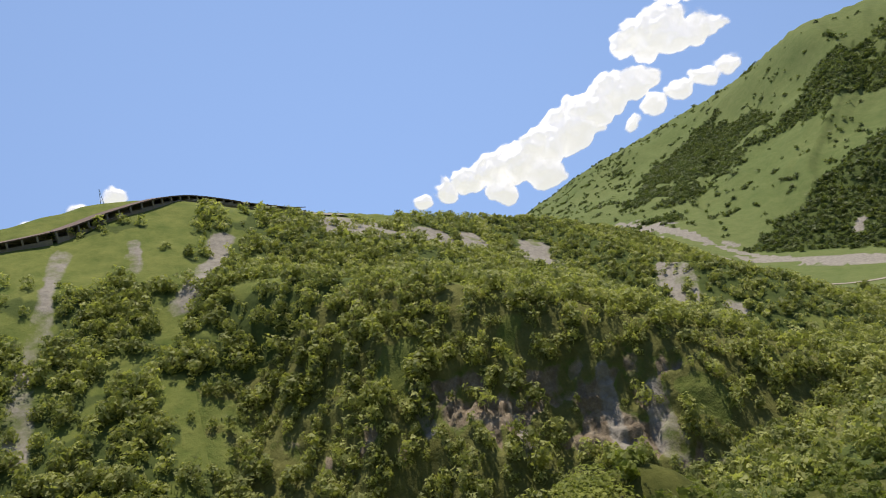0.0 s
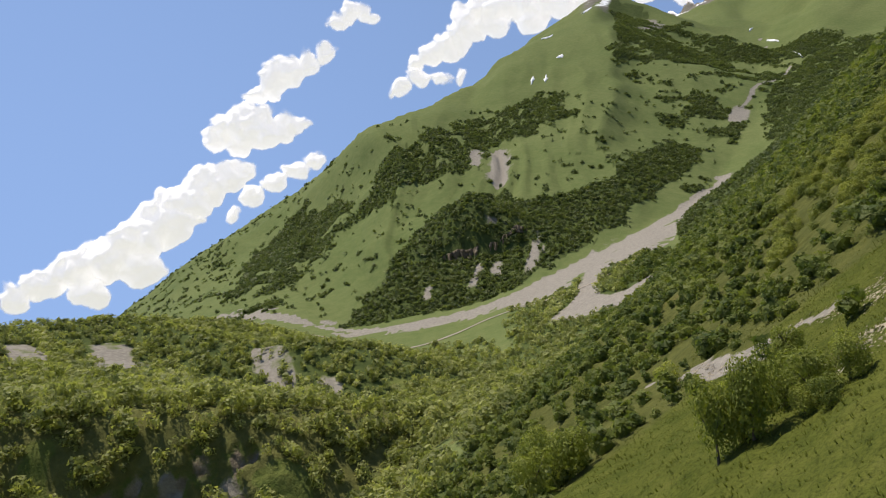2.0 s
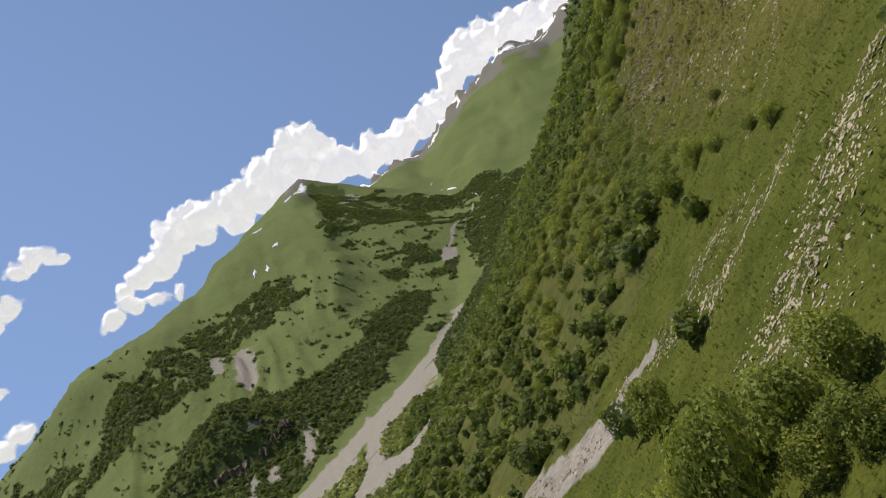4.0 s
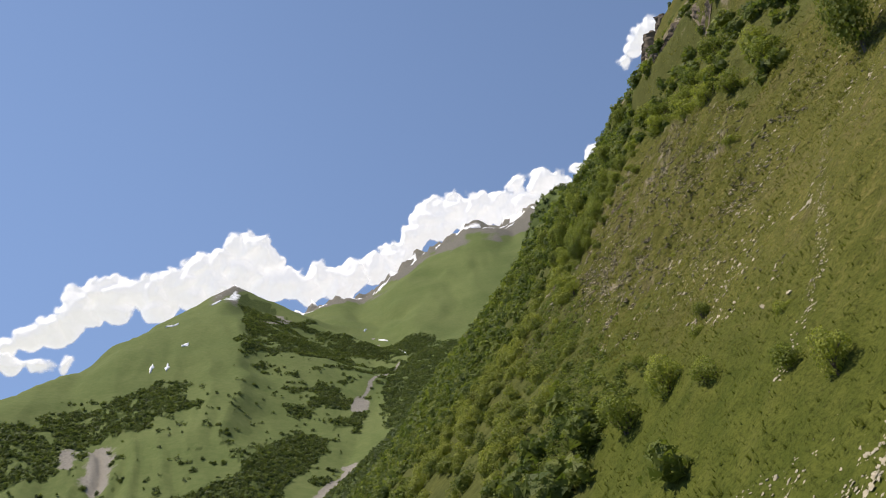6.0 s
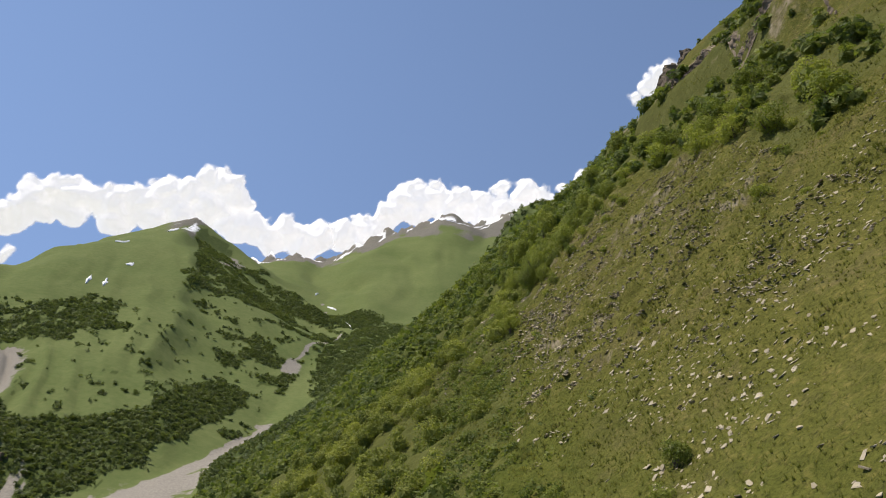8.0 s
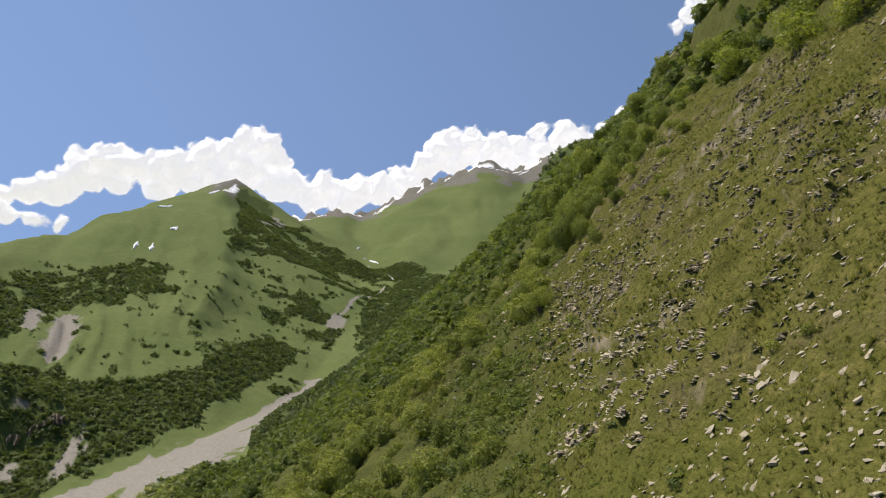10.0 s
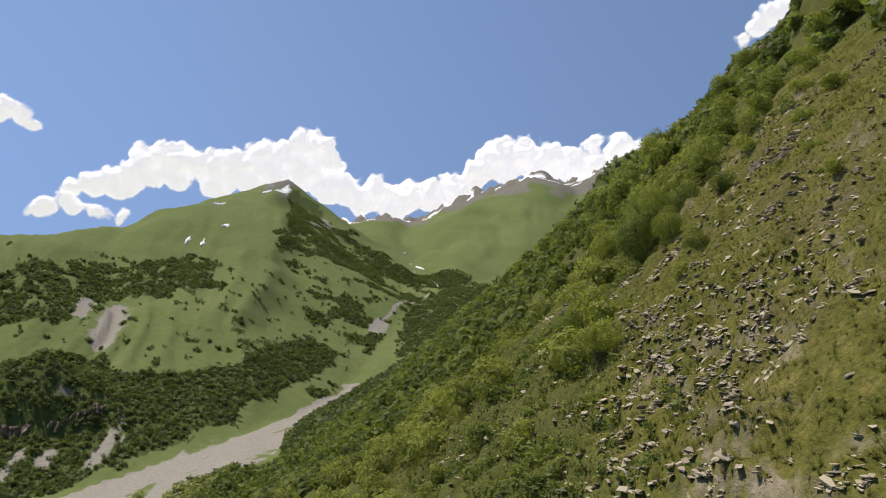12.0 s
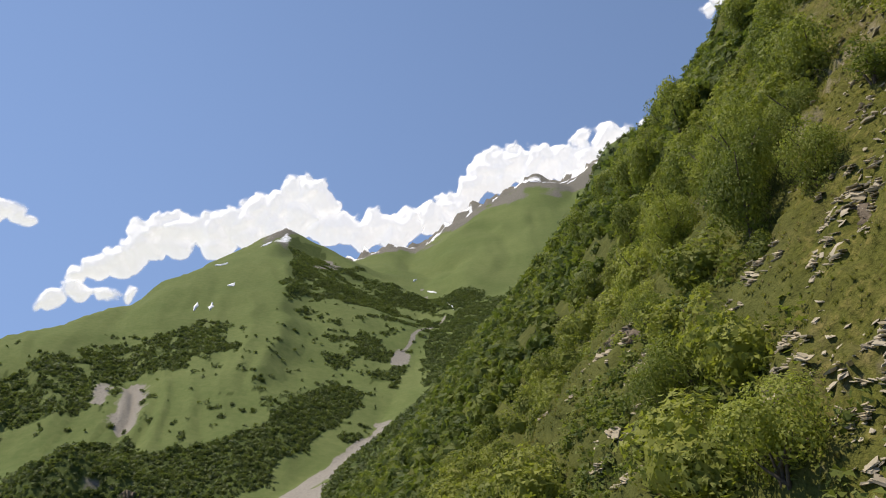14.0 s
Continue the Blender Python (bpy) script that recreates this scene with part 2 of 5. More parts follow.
def ground_material(name, k, near):
    """Turf with worn brown patches, and what lies over it by the masks."""
    m, n, l, b = material(name)
    b.inputs["Roughness"].default_value = 0.95
    b.inputs["Specular IOR Level"].default_value = 0.05
    coarse, small, tiny = tex(n, l, 0.02 * k, 6), tex(n, l, 0.35 * k, 6, 0.7), tex(n, l, 2.2 * k, 4, 0.7)
    # the grass colours away from the near slope carry haze: lightened and cooled
    grass = mixed(n, l, tiny, ramp(n, l, coarse, [(0.35, (0.066, 0.080, 0.016)), (0.62, (0.108, 0.110, 0.028))] if near else [(0.35, (0.096, 0.134, 0.042)), (0.62, (0.142, 0.172, 0.062))]), ramp(n, l, small, [(0.3, (0.034, 0.044, 0.010)), (0.68, (0.100, 0.094, 0.030))] if near else [(0.3, (0.076, 0.110, 0.036)), (0.68, (0.152, 0.168, 0.068))]))
    if near:
        clump = n.new("ShaderNodeMapRange")
        l.new(tiny, clump.inputs["Value"])
        clump.inputs["From Min"].default_value, clump.inputs["From Max"].default_value = 0.40, 0.60
        grass = mixed(n, l, clump.outputs[0], grass, ramp(n, l, tex(n, l, 1.1, 6, 0.75), [(0.35, (0.028, 0.034, 0.009)), (0.5, (0.078, 0.082, 0.020)), (0.65, (0.140, 0.126, 0.042))]))
        worn = n.new("ShaderNodeMapRange")
        l.new(tex(n, l, 0.16, 6, 0.75), worn.inputs["Value"])
        worn.inputs["From Min"].default_value, worn.inputs["From Max"].default_value = 0.52, 0.72
        grass = mixed(n, l, worn.outputs[0], grass, ramp(n, l, tiny, [(0.3, (0.060, 0.054, 0.024)), (0.7, (0.145, 0.122, 0.062))]))
        grass = mixed(n, l, mask(n, "lush"), grass, ramp(n, l, small, [(0.3, (0.040, 0.055, 0.010)), (0.7, (0.084, 0.096, 0.021))]))
    else:
        grass = mixed(n, l, mask(n, "lush"), grass, ramp(n, l, small, [(0.3, (0.080, 0.112, 0.028)), (0.68, (0.165, 0.182, 0.054))]))
    if near:
        speck = n.new("ShaderNodeMix")
        speck.data_type, speck.blend_type, speck.clamp_result = "RGBA", "MULTIPLY", False
        speck.inputs["Factor"].default_value = 1.0
        l.new(grass, speck.inputs["A"])
        l.new(ramp(n, l, tex(n, l, 5.0, 6, 0.8), [(0.36, (0.50, 0.50, 0.46)), (0.5, (1.15, 1.12, 1.05)), (0.62, (1.35, 1.28, 1.2))]), speck.inputs["B"])
        grass = speck.outputs["Result"]
    wood = ramp(n, l, small, [(0.3, (0.048, 0.058, 0.016)), (0.7, (0.105, 0.110, 0.032))] if near else [(0.3, (0.044, 0.064, 0.020)), (0.7, (0.085, 0.108, 0.034))] if name == "alpine_ground" else [(0.3, (0.085, 0.092, 0.030)), (0.7, (0.165, 0.165, 0.058))])
    broken = small if near else tex(n, l, 0.32, 8, 0.75)
    gravel = ramp(n, l, broken, [(0.25, (0.15, 0.138, 0.115)), (0.7, (0.31, 0.288, 0.25))])
    # alpine rock is greyed, with distance haze put into its colour
    rock = ramp(n, l, broken, [(0.25, (0.095, 0.073, 0.050)), (0.5, (0.20, 0.163, 0.118)), (0.7, (0.32, 0.27, 0.205))] if name != "alpine_ground" else [(0.25, (0.080, 0.076, 0.062)), (0.5, (0.150, 0.142, 0.118)), (0.7, (0.235, 0.222, 0.192))])
    snow = ramp(n, l, small, [(0.2, (0.75, 0.77, 0.80)), (0.8, (0.86, 0.87, 0.88))])
    c = grass
    for key, over in (("wood", wood), ("rock", rock), ("gravel", gravel), ("snow", snow)):
        a, w = n.new("ShaderNodeMath"), n.new("ShaderNodeMapRange")
        a.operation = "ADD"
        l.new(mask(n, key), a.inputs[0])
        l.new(small, a.inputs[1])
        l.new(a.outputs[0], w.inputs["Value"])
        w.inputs["From Min"].default_value, w.inputs["From Max"].default_value = 0.85, 1.15
        c = mixed(n, l, w.outputs[0], c, over)
    l.new(c, b.inputs["Base Color"])
    relief(n, l, b, tiny if near else small, 0.25 if near else 2.0, 0.7)
    return m


FAR_GROUND = ground_material("alpine_ground", 0.25, False)
NEAR_GROUND = ground_material("slope_turf", 1.0, True)
RAVINE_GROUND = ground_material("ravine_earth", 0.6, False)


def leaf_material(name, dark, light, gaps=0.0, single=False):
    """Thin leaves that let light through; gaps: how fine the openings in a spray are."""
    m, n, l, b = material(name)
    g = n.new("ShaderNodeNewGeometry")
    o = n.new("ShaderNodeObjectInfo")
    h = n.new("ShaderNodeMath")
    h.operation = "MULTIPLY_ADD"
    h.inputs[1].default_value = 0.62
    l.new(o.outputs["Random"] if single else mask(n, "tint"), h.inputs[0])
    few = n.new("ShaderNodeMath")
    few.operation = "MULTIPLY"
    few.inputs[1].default_value = 0.38
    l.new(g.outputs["Random Per Island"], few.inputs[0])
    l.new(few.outputs[0], h.inputs[2])
    c = ramp(n, l, h.outputs[0], [(0.1, dark), (0.9, light)])
    l.new(c, b.inputs["Base Color"])
    b.inputs["Roughness"].default_value = 0.6
    t = n.new("ShaderNodeBsdfTranslucent")
    thin = n.new("ShaderNodeMix")
    thin.data_type, thin.blend_type = "RGBA", "MULTIPLY"
    thin.inputs["Factor"].default_value, thin.inputs["B"].default_value = 1.0, (1.5, 1.6, 0.85, 1)
    thin.clamp_result = False
    l.new(c, thin.inputs["A"])
    l.new(thin.outputs["Result"], t.inputs["Color"])
    x = n.new("ShaderNodeMixShader")
    x.inputs[0].default_value = 0.38
    l.new(b.outputs[0], x.inputs[1])
    l.new(t.outputs[0], x.inputs[2])
    out = x.outputs[0]
    if gaps:
        hole, clear, cut = n.new("ShaderNodeMath"), n.new("ShaderNodeBsdfTransparent"), n.new("ShaderNodeMixShader")
        hole.operation = "LESS_THAN"
        hole.inputs[1].default_value = 0.46 if gaps < 4 else 0.43
        l.new(tex(n, l, gaps, 1.0), hole.inputs[0])
        l.new(hole.outputs[0], cut.inputs[0])
        l.new(out, cut.inputs[1])
        l.new(clear.outputs[0], cut.inputs[2])
        out = cut.outputs[0]
    l.new(out, n["Material Output"].inputs["Surface"])
    return m


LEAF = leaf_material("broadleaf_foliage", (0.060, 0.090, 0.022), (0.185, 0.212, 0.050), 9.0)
# broadleaf colour lightened for single crowns, to offset the shade inside them
LEAF_TREE = leaf_material("brightened_crown", (0.105, 0.136, 0.028), (0.285, 0.306, 0.064), 9.0, True)
LEAF_SLOPE = leaf_material("slope_foliage", (0.085, 0.112, 0.025), (0.270, 0.285, 0.062), 9.0)
# the next two leaf colours are paler and bluer, with air haze mixed in
LEAF_SHRUB = leaf_material("hazy_shrub_foliage", (0.140, 0.162, 0.056), (0.365, 0.378, 0.132), 1.6)
LEAF_FAR = leaf_material("hazy_distant_foliage", (0.066, 0.090, 0.034), (0.132, 0.158, 0.052), 1.6)


def rough_material(name, dark, light, scale, dist, rough=0.85, piecewise=False):
    m, n, l, b = material(name)
    s, c = tex(n, l, scale, 8, 0.7), tex(n, l, scale * 0.13, 4)
    a, d = ramp(n, l, s, [(0.25, dark), (0.75, light)]), ramp(n, l, c, [(0.3, dark), (0.7, light)])
    h = n.new("ShaderNodeValue")
    h.outputs[0].default_value = 0.4
    c = mixed(n, l, h.outputs[0], a, d)
    if piecewise:
        c = mixed(n, l, h.outputs[0], c, ramp(n, l, n.new("ShaderNodeObjectInfo").outputs["Random"], [(0.0, dark), (0.6, light), (1.0, tuple(v * 1.25 for v in light))]))
    l.new(c, b.inputs["Base Color"])
    b.inputs["Roughness"].default_value = rough
    relief(n, l, b, s, dist)
    return m


BARK = rough_material("bark", (0.05, 0.04, 0.03), (0.16, 0.13, 0.10), 9.0, 0.03)
STONE = rough_material("slate_stone", (0.11, 0.094, 0.062), (0.47, 0.405, 0.285), 2.5, 0.05, 0.85, True)
CLIFF_ROCK = rough_material("cliff_rock", (0.060, 0.047, 0.034), (0.27, 0.215, 0.152), 0.45, 0.5)
CONCRETE = rough_material("weathered_concrete", (0.16, 0.14, 0.13), (0.30, 0.27, 0.25), 0.6, 0.05)
ROOFING = rough_material("gallery_roof", (0.10, 0.070, 0.058), (0.19, 0.14, 0.115), 0.3, 0.05)


# ---- mesh helpers ----
def mesh_object(name, verts, faces, mat, parent=None, smooth=False):
    me = bpy.data.meshes.new(name)
    me.from_pydata(verts, [], faces)
    me.materials.append(mat)
    if smooth:
        me.shade_smooth()
    ob = new(name, me)
    ob.parent = parent
    return ob


def fast_mesh(name, co, quads, mat, smooth=False):
    """A mesh from arrays: co (n, 3), quads (m, 3 or 4)."""
    me = bpy.data.meshes.new(name)
    k = quads.shape[1]
    me.vertices.add(len(co))
    me.vertices.foreach_set("co", np.ascontiguousarray(co, dtype=np.float32).ravel())
    me.loops.add(quads.size)
    me.loops.foreach_set("vertex_index", np.ascontiguousarray(quads, dtype=np.int32).ravel())
    me.polygons.add(len(quads))
    me.polygons.foreach_set("loop_start", np.arange(0, quads.size, k, dtype=np.int32))
    me.update(calc_edges=True)
    me.materials.append(mat)
    if smooth:
        me.shade_smooth()
    else:
        me.shade_flat()
    return me


def grid_quads(nu, nv):
    i = np.arange(nu * nv).reshape(nu, nv)
    return np.stack([i[:-1, :-1], i[1:, :-1], i[1:, 1:], i[:-1, 1:]], -1).reshape(-1, 4)


SCARS = [  # bare earth: half width and line
    (7, [(-336, -40, 0), (-294, -50, 0), (-268, -62, 0)]), (5, [(-331, -79, 0), (-302, -81, 0)]),
    (5.0, [(-326, -110, 0), (-258, -113, 0), (-223, -116, 0), (-199, -114, 0)]), (18, [(-430, 44, 0), (-365, 33, 0)]), (20, [(-450, 122, 0), (-388, 96, 0)]), (14, [(-455, 158, 0), (-405, 138, 0)]),
    (24, [(-437, 83, 0), (-374, 60, 0)]), (18, [(-445, 208, 0), (-388, 180, 0)]), (12, [(-340, 254, 0), (-301, 230, 0)]),
    (7, [(-290, 225, 0), (-262, 200, 0)]), (8, [(-270, 241, 0), (-262, 236, 0)]), (3, [(-178, -2, 0), (-161, -3, 0)]),
    (2.5, [(-154, 21, 0), (-139, 18, 0)]), (4, [(-145, 49, 0), (-127, 41, 0)]), (5, [(-136, 58, 0), (-120, 52, 0)]),
]
BARE = [(2.6, [(-12.5, 34.5, 0), (-8, 28.5, 0), (-4, 23.5, 0)]), (0.9, [(-18, 45, 0), (-20, 46, 0)]), (0.8, [(-15, 36, 0), (-14, 34, 0)]), (0.7, [(-4, 23, 0), (-1, 24.5, 0), (2, 23, 0)])]
SCREES = [(24, [(-560, 1130, 0), (-525, 1060, 0), (-495, 975, 0)]), (17, [(-600, 1110, 0), (-570, 1045, 0)]), (9, [(-408, 705, 0), (-398, 660, 0)]), (9, [(-385, 720, 0), (-375, 690, 0)]),
          (7, [(-455, 650, 0), (-447, 625, 0)]), (10, [(-345, 760, 0), (-330, 700, 0)]), (22, [(-500, 2345, 0), (-455, 2310, 0)]), (16, [(-520, 2140, 0), (-470, 2200, 0)]), (18, [(-490, 2260, 0), (-440, 2270, 0)]), (5, [(-358, 800, 0), (-319, 735, 0)])]
CLIFFS = [(8, [(-160, 6, 0), (-148, 30, 0), (-136, 44, 0), (-116, 56, 0)]), (8, [(-150, 14, 0), (-141, 18, 0)]), (7, [(-172, -30, 0), (-160, -16, 0)]), (10, [(-420, 765, 0), (-385, 800, 0)]), (6, [(70, 602, 0), (76, 704, 0)])]
OUTCROPS = [(29.2, 67.6), (27.3, 65.8), (27.9, 78.5), (29.8, 83.5), (24.8, 81.1), (23.2, 82.0), (25.5, 68.8), (23.7, 73.5), (23.3, 67.2), (23.4, 64.5), (25.4, 61.6), (26.3, 60.1),
            (24.3, 58.6), (23.9, 61.6), (21.7, 63.7), (20.9, 64.8), (22.6, 59.7), (24.5, 56.2), (28.0, 60.3), (33.7, 83.0), (32.8, 88.1), (30.1, 75.9), (31.7, 80.4), (31.1, 66.8), (31.1, 64.5),
            (37.7, 95.1), (35.3, 94.3), (33.2, 87.7), (31.4, 95.0), (30.8, 89.9), (29.1, 80.5), (27.6, 80.1), (26.8, 79.4), (27.5, 83.1), (25.3, 83.9), (26.5, 85.7), (27.2, 88.1), (27.8, 76.6)]
LEDGES = [(25.0, 103.7), (31.8, 145.3), (30.0, 95.5), (29.3, 94.3), (30.8, 132.4), (27.9, 125.0), (24.5, 111.3), (25.2, 107.1), (25.0, 134.0), (27.8, 97.9), (25.9, 102.3), (22.7, 99.6), (26.4, 93.5),
          (25.6, 92.6), (26.6, 90.0), (30, 48), (33, 44), (39, 59), (26, 49), (38, 77), (41, 82), (33, 76), (34, 100), (36, 106)]
STREAKS = [(3.5, [(-648, 1585, 0), (-630, 1530, 0)]), (3.5, [(-612, 1595, 0), (-600, 1545, 0)]), (7, [(-625, 1765, 0), (-634, 1740, 0)]), (5, [(-735, 2020, 0), (-765, 1985, 0)]), (7, [(-700, 2250, 0), (-685, 2300, 0)]), (4, [(-208, 2630, 0), (-196, 2690, 0)]), (3, [(-139, 2438, 0), (-104, 2370, 0)]), (3, [(-58, 2091, 0), (-31, 1950, 0)])]
RIVER = [(-760, 560, 0), (-640, 535, 0), (-475, 522, 0), (-390, 560, 0), (-320, 612, 0), (-250, 690, 0), (-200, 800, 0), (-165, 936, 0), (-144, 1120, 0)]
BROOKS = [(15, [(-225, 640, 0), (-190, 490, 0), (-130, 440, 0)]), (24, [(-150, 1440, 0), (-148, 1510, 0)]), (5, [(-150, 1510, 0), (-110, 1700, 0), (-60, 1900, 0)]), (6, [(-120, 2100, 0), (-160, 2500, 0)]), (4, [(-270, 560, 0), (-255, 640, 0)]), (20, [(-198, 482, 0), (-143, 453, 0), (-123, 469, 0)])]
# woods on the far side of the valley: their edges as (easting, northing)
RIVER_WOOD = [(-517, 517), (-536, 629), (-550, 764), (-530, 900), (-500, 937), (-460, 935), (-420, 883), (-385, 920), (-330, 941), (-297, 1000), (-290, 1075), (-283, 1204), (-249, 1278), (-200, 1240), (-190, 1174), (-208, 1083), (-231, 981), (-240, 891), (-254, 840), (-282, 765), (-312, 715), (-329, 672), (-381, 620), (-440, 581), (-511, 550)]
BELT_WOOD = [(-830, 880), (-728, 1145), (-714, 1279), (-645, 1352), (-567, 1467), (-505, 1480), (-483, 1395), (-450, 1230), (-505, 1270), (-545, 1180), (-590, 1190), (-560, 1040), (-600, 960), (-655, 905)]
SPUR_WOOD = [(-469, 1626), (-540, 2080), (-650, 2440), (-560, 2440), (-400, 2330), (-281, 2250), (-115, 2131), (-32, 1957), (-110, 1560), (-125, 1375), (-205, 1331), (-266, 1343), (-295, 1398), (-280, 1479), (-385, 1608), (-420, 1528)]
WEST_WOOD = [(-640, 470), (-1091, 851), (-1119, 975), (-1090, 1079), (-951, 1053), (-822, 973), (-811, 877), (-737, 751), (-726, 677), (-606, 497)]


RIVER_BED = [(-500, 520), (-423, 540), (-362, 588), (-312, 655), (-276, 732), (-250, 780), (-212, 838), (-185, 936), (-150, 1120), (-132, 1120), (-150, 900), (-152, 755), (-142, 680), (-152, 630), (-200, 567), (-265, 558), (-330, 548), (-420, 525), (-480, 508)]


def inside(x, y, edge, ragged):
    """1 within an outline, its edge shaken by that many metres."""
    wx, wy = x + ragged * fbm(x, y, 60, 4, 131), y + 1.6 * ragged * fbm(x, y, 60, 4, 137)
    odd = np.zeros(x.shape, dtype=bool)
    for (ax, ay), (bx, by) in zip(edge, edge[1:] + edge[:1]):
        odd ^= ((ay > wy) != (by > wy)) & (wx < (bx - ax) * (wy - ay) / (by - ay + 1e-9) + ax)
    return odd * 1.0


def covers(x, y):
    """What grows or lies on the land: shares of wood, rock, gravel and snow."""
    dx, dy = x - HUB[0], y - HUB[1]
    d, b = np.hypot(dx, dy), np.degrees(np.arctan2(dx, dy))
    z = land(x, y)
    el = np.degrees(np.arctan2(z - 5, d))
    d0, d1 = np.interp(b, BEAR, FLOOR_D), np.interp(b, BEAR, TOP_D)
    u = (d - d0) / (d1 - d0)
    patch, patch2, patch3 = fbm(x, y, 150, 5, 81), fbm(x, y, 45, 4, 91), fbm(x, y, 14, 3, 95)
    river = polyline(x, y, RIVER)[0]
    gravel = 1 - step(0.55, 1.0, (river + 10 * patch2) / np.interp(y, [500, 690, 760, 900, 1080, 1500], [10, 10, 20, 24, 14, 10]))
    gravel = np.maximum(gravel, 0.9 * step(0.25, 0.5, patch2 + 0.35 * patch3) * (1 - step(22, 48, river)) * (z < -150))
    gravel = np.maximum(gravel, inside(x, y, RIVER_BED, 7) * (1 - 0.7 * step(0.25, 0.45, patch2 + 0.5 * patch3) * step(14, 24, river)))
    for w, line in BROOKS:
        gravel = np.maximum(gravel, 1 - step(0.6, 1.1, (polyline(x, y, line)[0] + 0.35 * w * patch2) / w))
    # far mountains
    mount = step(0.0, 0.02, u) * step(560, 640, d)
    low = inside(x, y, RIVER_WOOD, 8)
    fray = step(-0.35, -0.15, patch3 + 0.5 * patch2 + 0.25)
    belt = mount * inside(x, y, BELT_WOOD, 26) * fray
    west = mount * inside(x, y, WEST_WOOD, 30) * step(-0.2, 0.05, patch + 0.5 * patch2 + 0.15)
    east = mount * np.maximum(inside(x, y, SPUR_WOOD, 22) * step(-0.25, 0.25, patch + 0.7 * patch2 + 0.5 * patch3), step(-16, -12, b) * step(0.05, 0.2, patch + 0.4 * patch2) * (1 - step(6, 9.5, el)) * (1 - step(2100, 2400, d)))
    lone = mount * step(0.74, 0.80, patch3 + 0.25 * patch2) * (1 - step(4, 6, el))
    low = low * (1 - gravel)
    wood = np.maximum.reduce([low, belt * 0.9, west, east, lone * 0.8])
    # the ravine's far side and the long hillside
    sf = x - foot(y)
    hill = step(-4, 2, hillside(x, y) - z)
    near = 1 - step(600, 660, d)
    leftwood = near * (1 - hill) * step(-0.85, -0.55, 0.5 * patch2 + 0.6 * patch3 - 0.75 * step(210, 330, -x) * step(30, -30, y) - 0.28 * step(-45, -85, y) * step(150, 190, -x)) * np.maximum(step(-158, -140, z), step(-350, -325, x) * step(475, 452, y) * step(-0.5, -0.2, patch3 + 0.4 * patch2))
    rim = np.interp(y, [-40, 0, 25, 42, 60, 75, 92, 142, 200, 300], [-46, -38, -26, -6, 0, 6, 14, 40, 58, 100])
    rightwood = hill * (1 - step(-4, 4, sf + 5 * patch2 - rim)) * step(-1.05, -0.75, 0.7 * patch3 + 0.3 * patch2)
    rightwood = np.maximum(rightwood, hill * step(330, 420, y) * (1 - step(170, 230, sf + 60 * patch2)) * step(-0.6, -0.3, patch3 + 0.3 * patch2))
    over = sf - belt_line(y)
    shelf = hill * (1 - step(8, 12, np.abs(over + 5 * patch2))) + hill * step(8, 12, over) * step(0.0, 0.15, patch3 + 0.4 * patch2) * step(80, 110, y)
    rightwood = np.maximum(rightwood, np.clip(shelf, 0, 1) * 0.8 * step(50, 60, y + 6 * patch2))
    road = polyline(x, y, GALLERY_RIDGE[1:6])[0]
    leftwood = leftwood * step(26, 44, road + 12 * patch3)
    upper = step(850, 950, d) * (u < 0) * step(-5, -3, b) * (1 - step(2000, 2300, d)) * step(-0.5, -0.2, patch3)
    wood = np.maximum.reduce([wood * (1 - near), leftwood, rightwood, upper])
    rock = step(0.35, 0.6, fbm(x, y, 60, 5, 101)) * step(0.3, 0.5, fbm(x, y, 300, 3, 111)) * step(.7, .8, u) * mount * 0.9 * step(-20, -16, b)
    rock = np.maximum(rock, step(-0.06, 0.06, u + 0.10 * patch - np.interp(b, [-17, -12, -3, 2, 8], [0.95, 0.93, 0.86, 0.80, 0.75])) * step(-19, -14, b))
    rock = np.maximum(rock, 0.55 * hill * step(-4, 4, sf) * step(0.1, 0.6, patch3 + 0.5 * patch2) * step(45, 65, y))
    rock = np.maximum(rock, hill * step(8, 11, over + 4 * patch3) * (1 - step(18, 26, over + 6 * patch2)) * step(70, 100, y) * (1 - step(310, 350, y)))
    rock = np.maximum(rock, hill * step(0.75, 1, np.exp(-(((x - 128) / 16) ** 2 + ((y - 250) / 30) ** 2)) + 0.3 * patch3))
    pd, pz, ps = polyline(x, y, SPUR)
    face = 0.9 * step(5, 14, pd) * (1 - step(45, 65, pd)) * (ps < 0) * step(0.45, 0.7, patch3 + 0.5 * patch2) * (1 - hill) * step(-230, -190, x)
    for w, line in CLIFFS:
        face = np.maximum(face, (1 - step(0.6, 1.2, (polyline(x, y, line)[0] + 0.5 * w * patch3) / w)) * step(-0.2, 0.1, patch3))
    out = cliff_drop(x, y)[1]
    face = np.maximum(face, step(-2, 1, out) * (1 - step(7, 14, out + 12 * patch3)) * step(-0.35, 0.0, patch3 + 0.3 * patch2))
    rock = np.maximum(rock, 0.62 * ledges(x, y)[1])
    for ox, oy in OUTCROPS + LEDGES:
        rock = np.maximum(rock, 0.34 * np.exp(-(((x - ox) / 1.2) ** 2 + ((y - oy) / 1.3) ** 2)))
    rock, wood = np.maximum(rock, face), wood * (1 - 0.75 * face)
    for w, line in SCARS + SCREES:
        k = 1 - step(0.5, 1.15, (polyline(x, y, line)[0] + 0.45 * w * patch3) / w)
        gravel = np.maximum(gravel, k * ((0.85 if w > 6 else 0.6) + 0.35 * patch3))
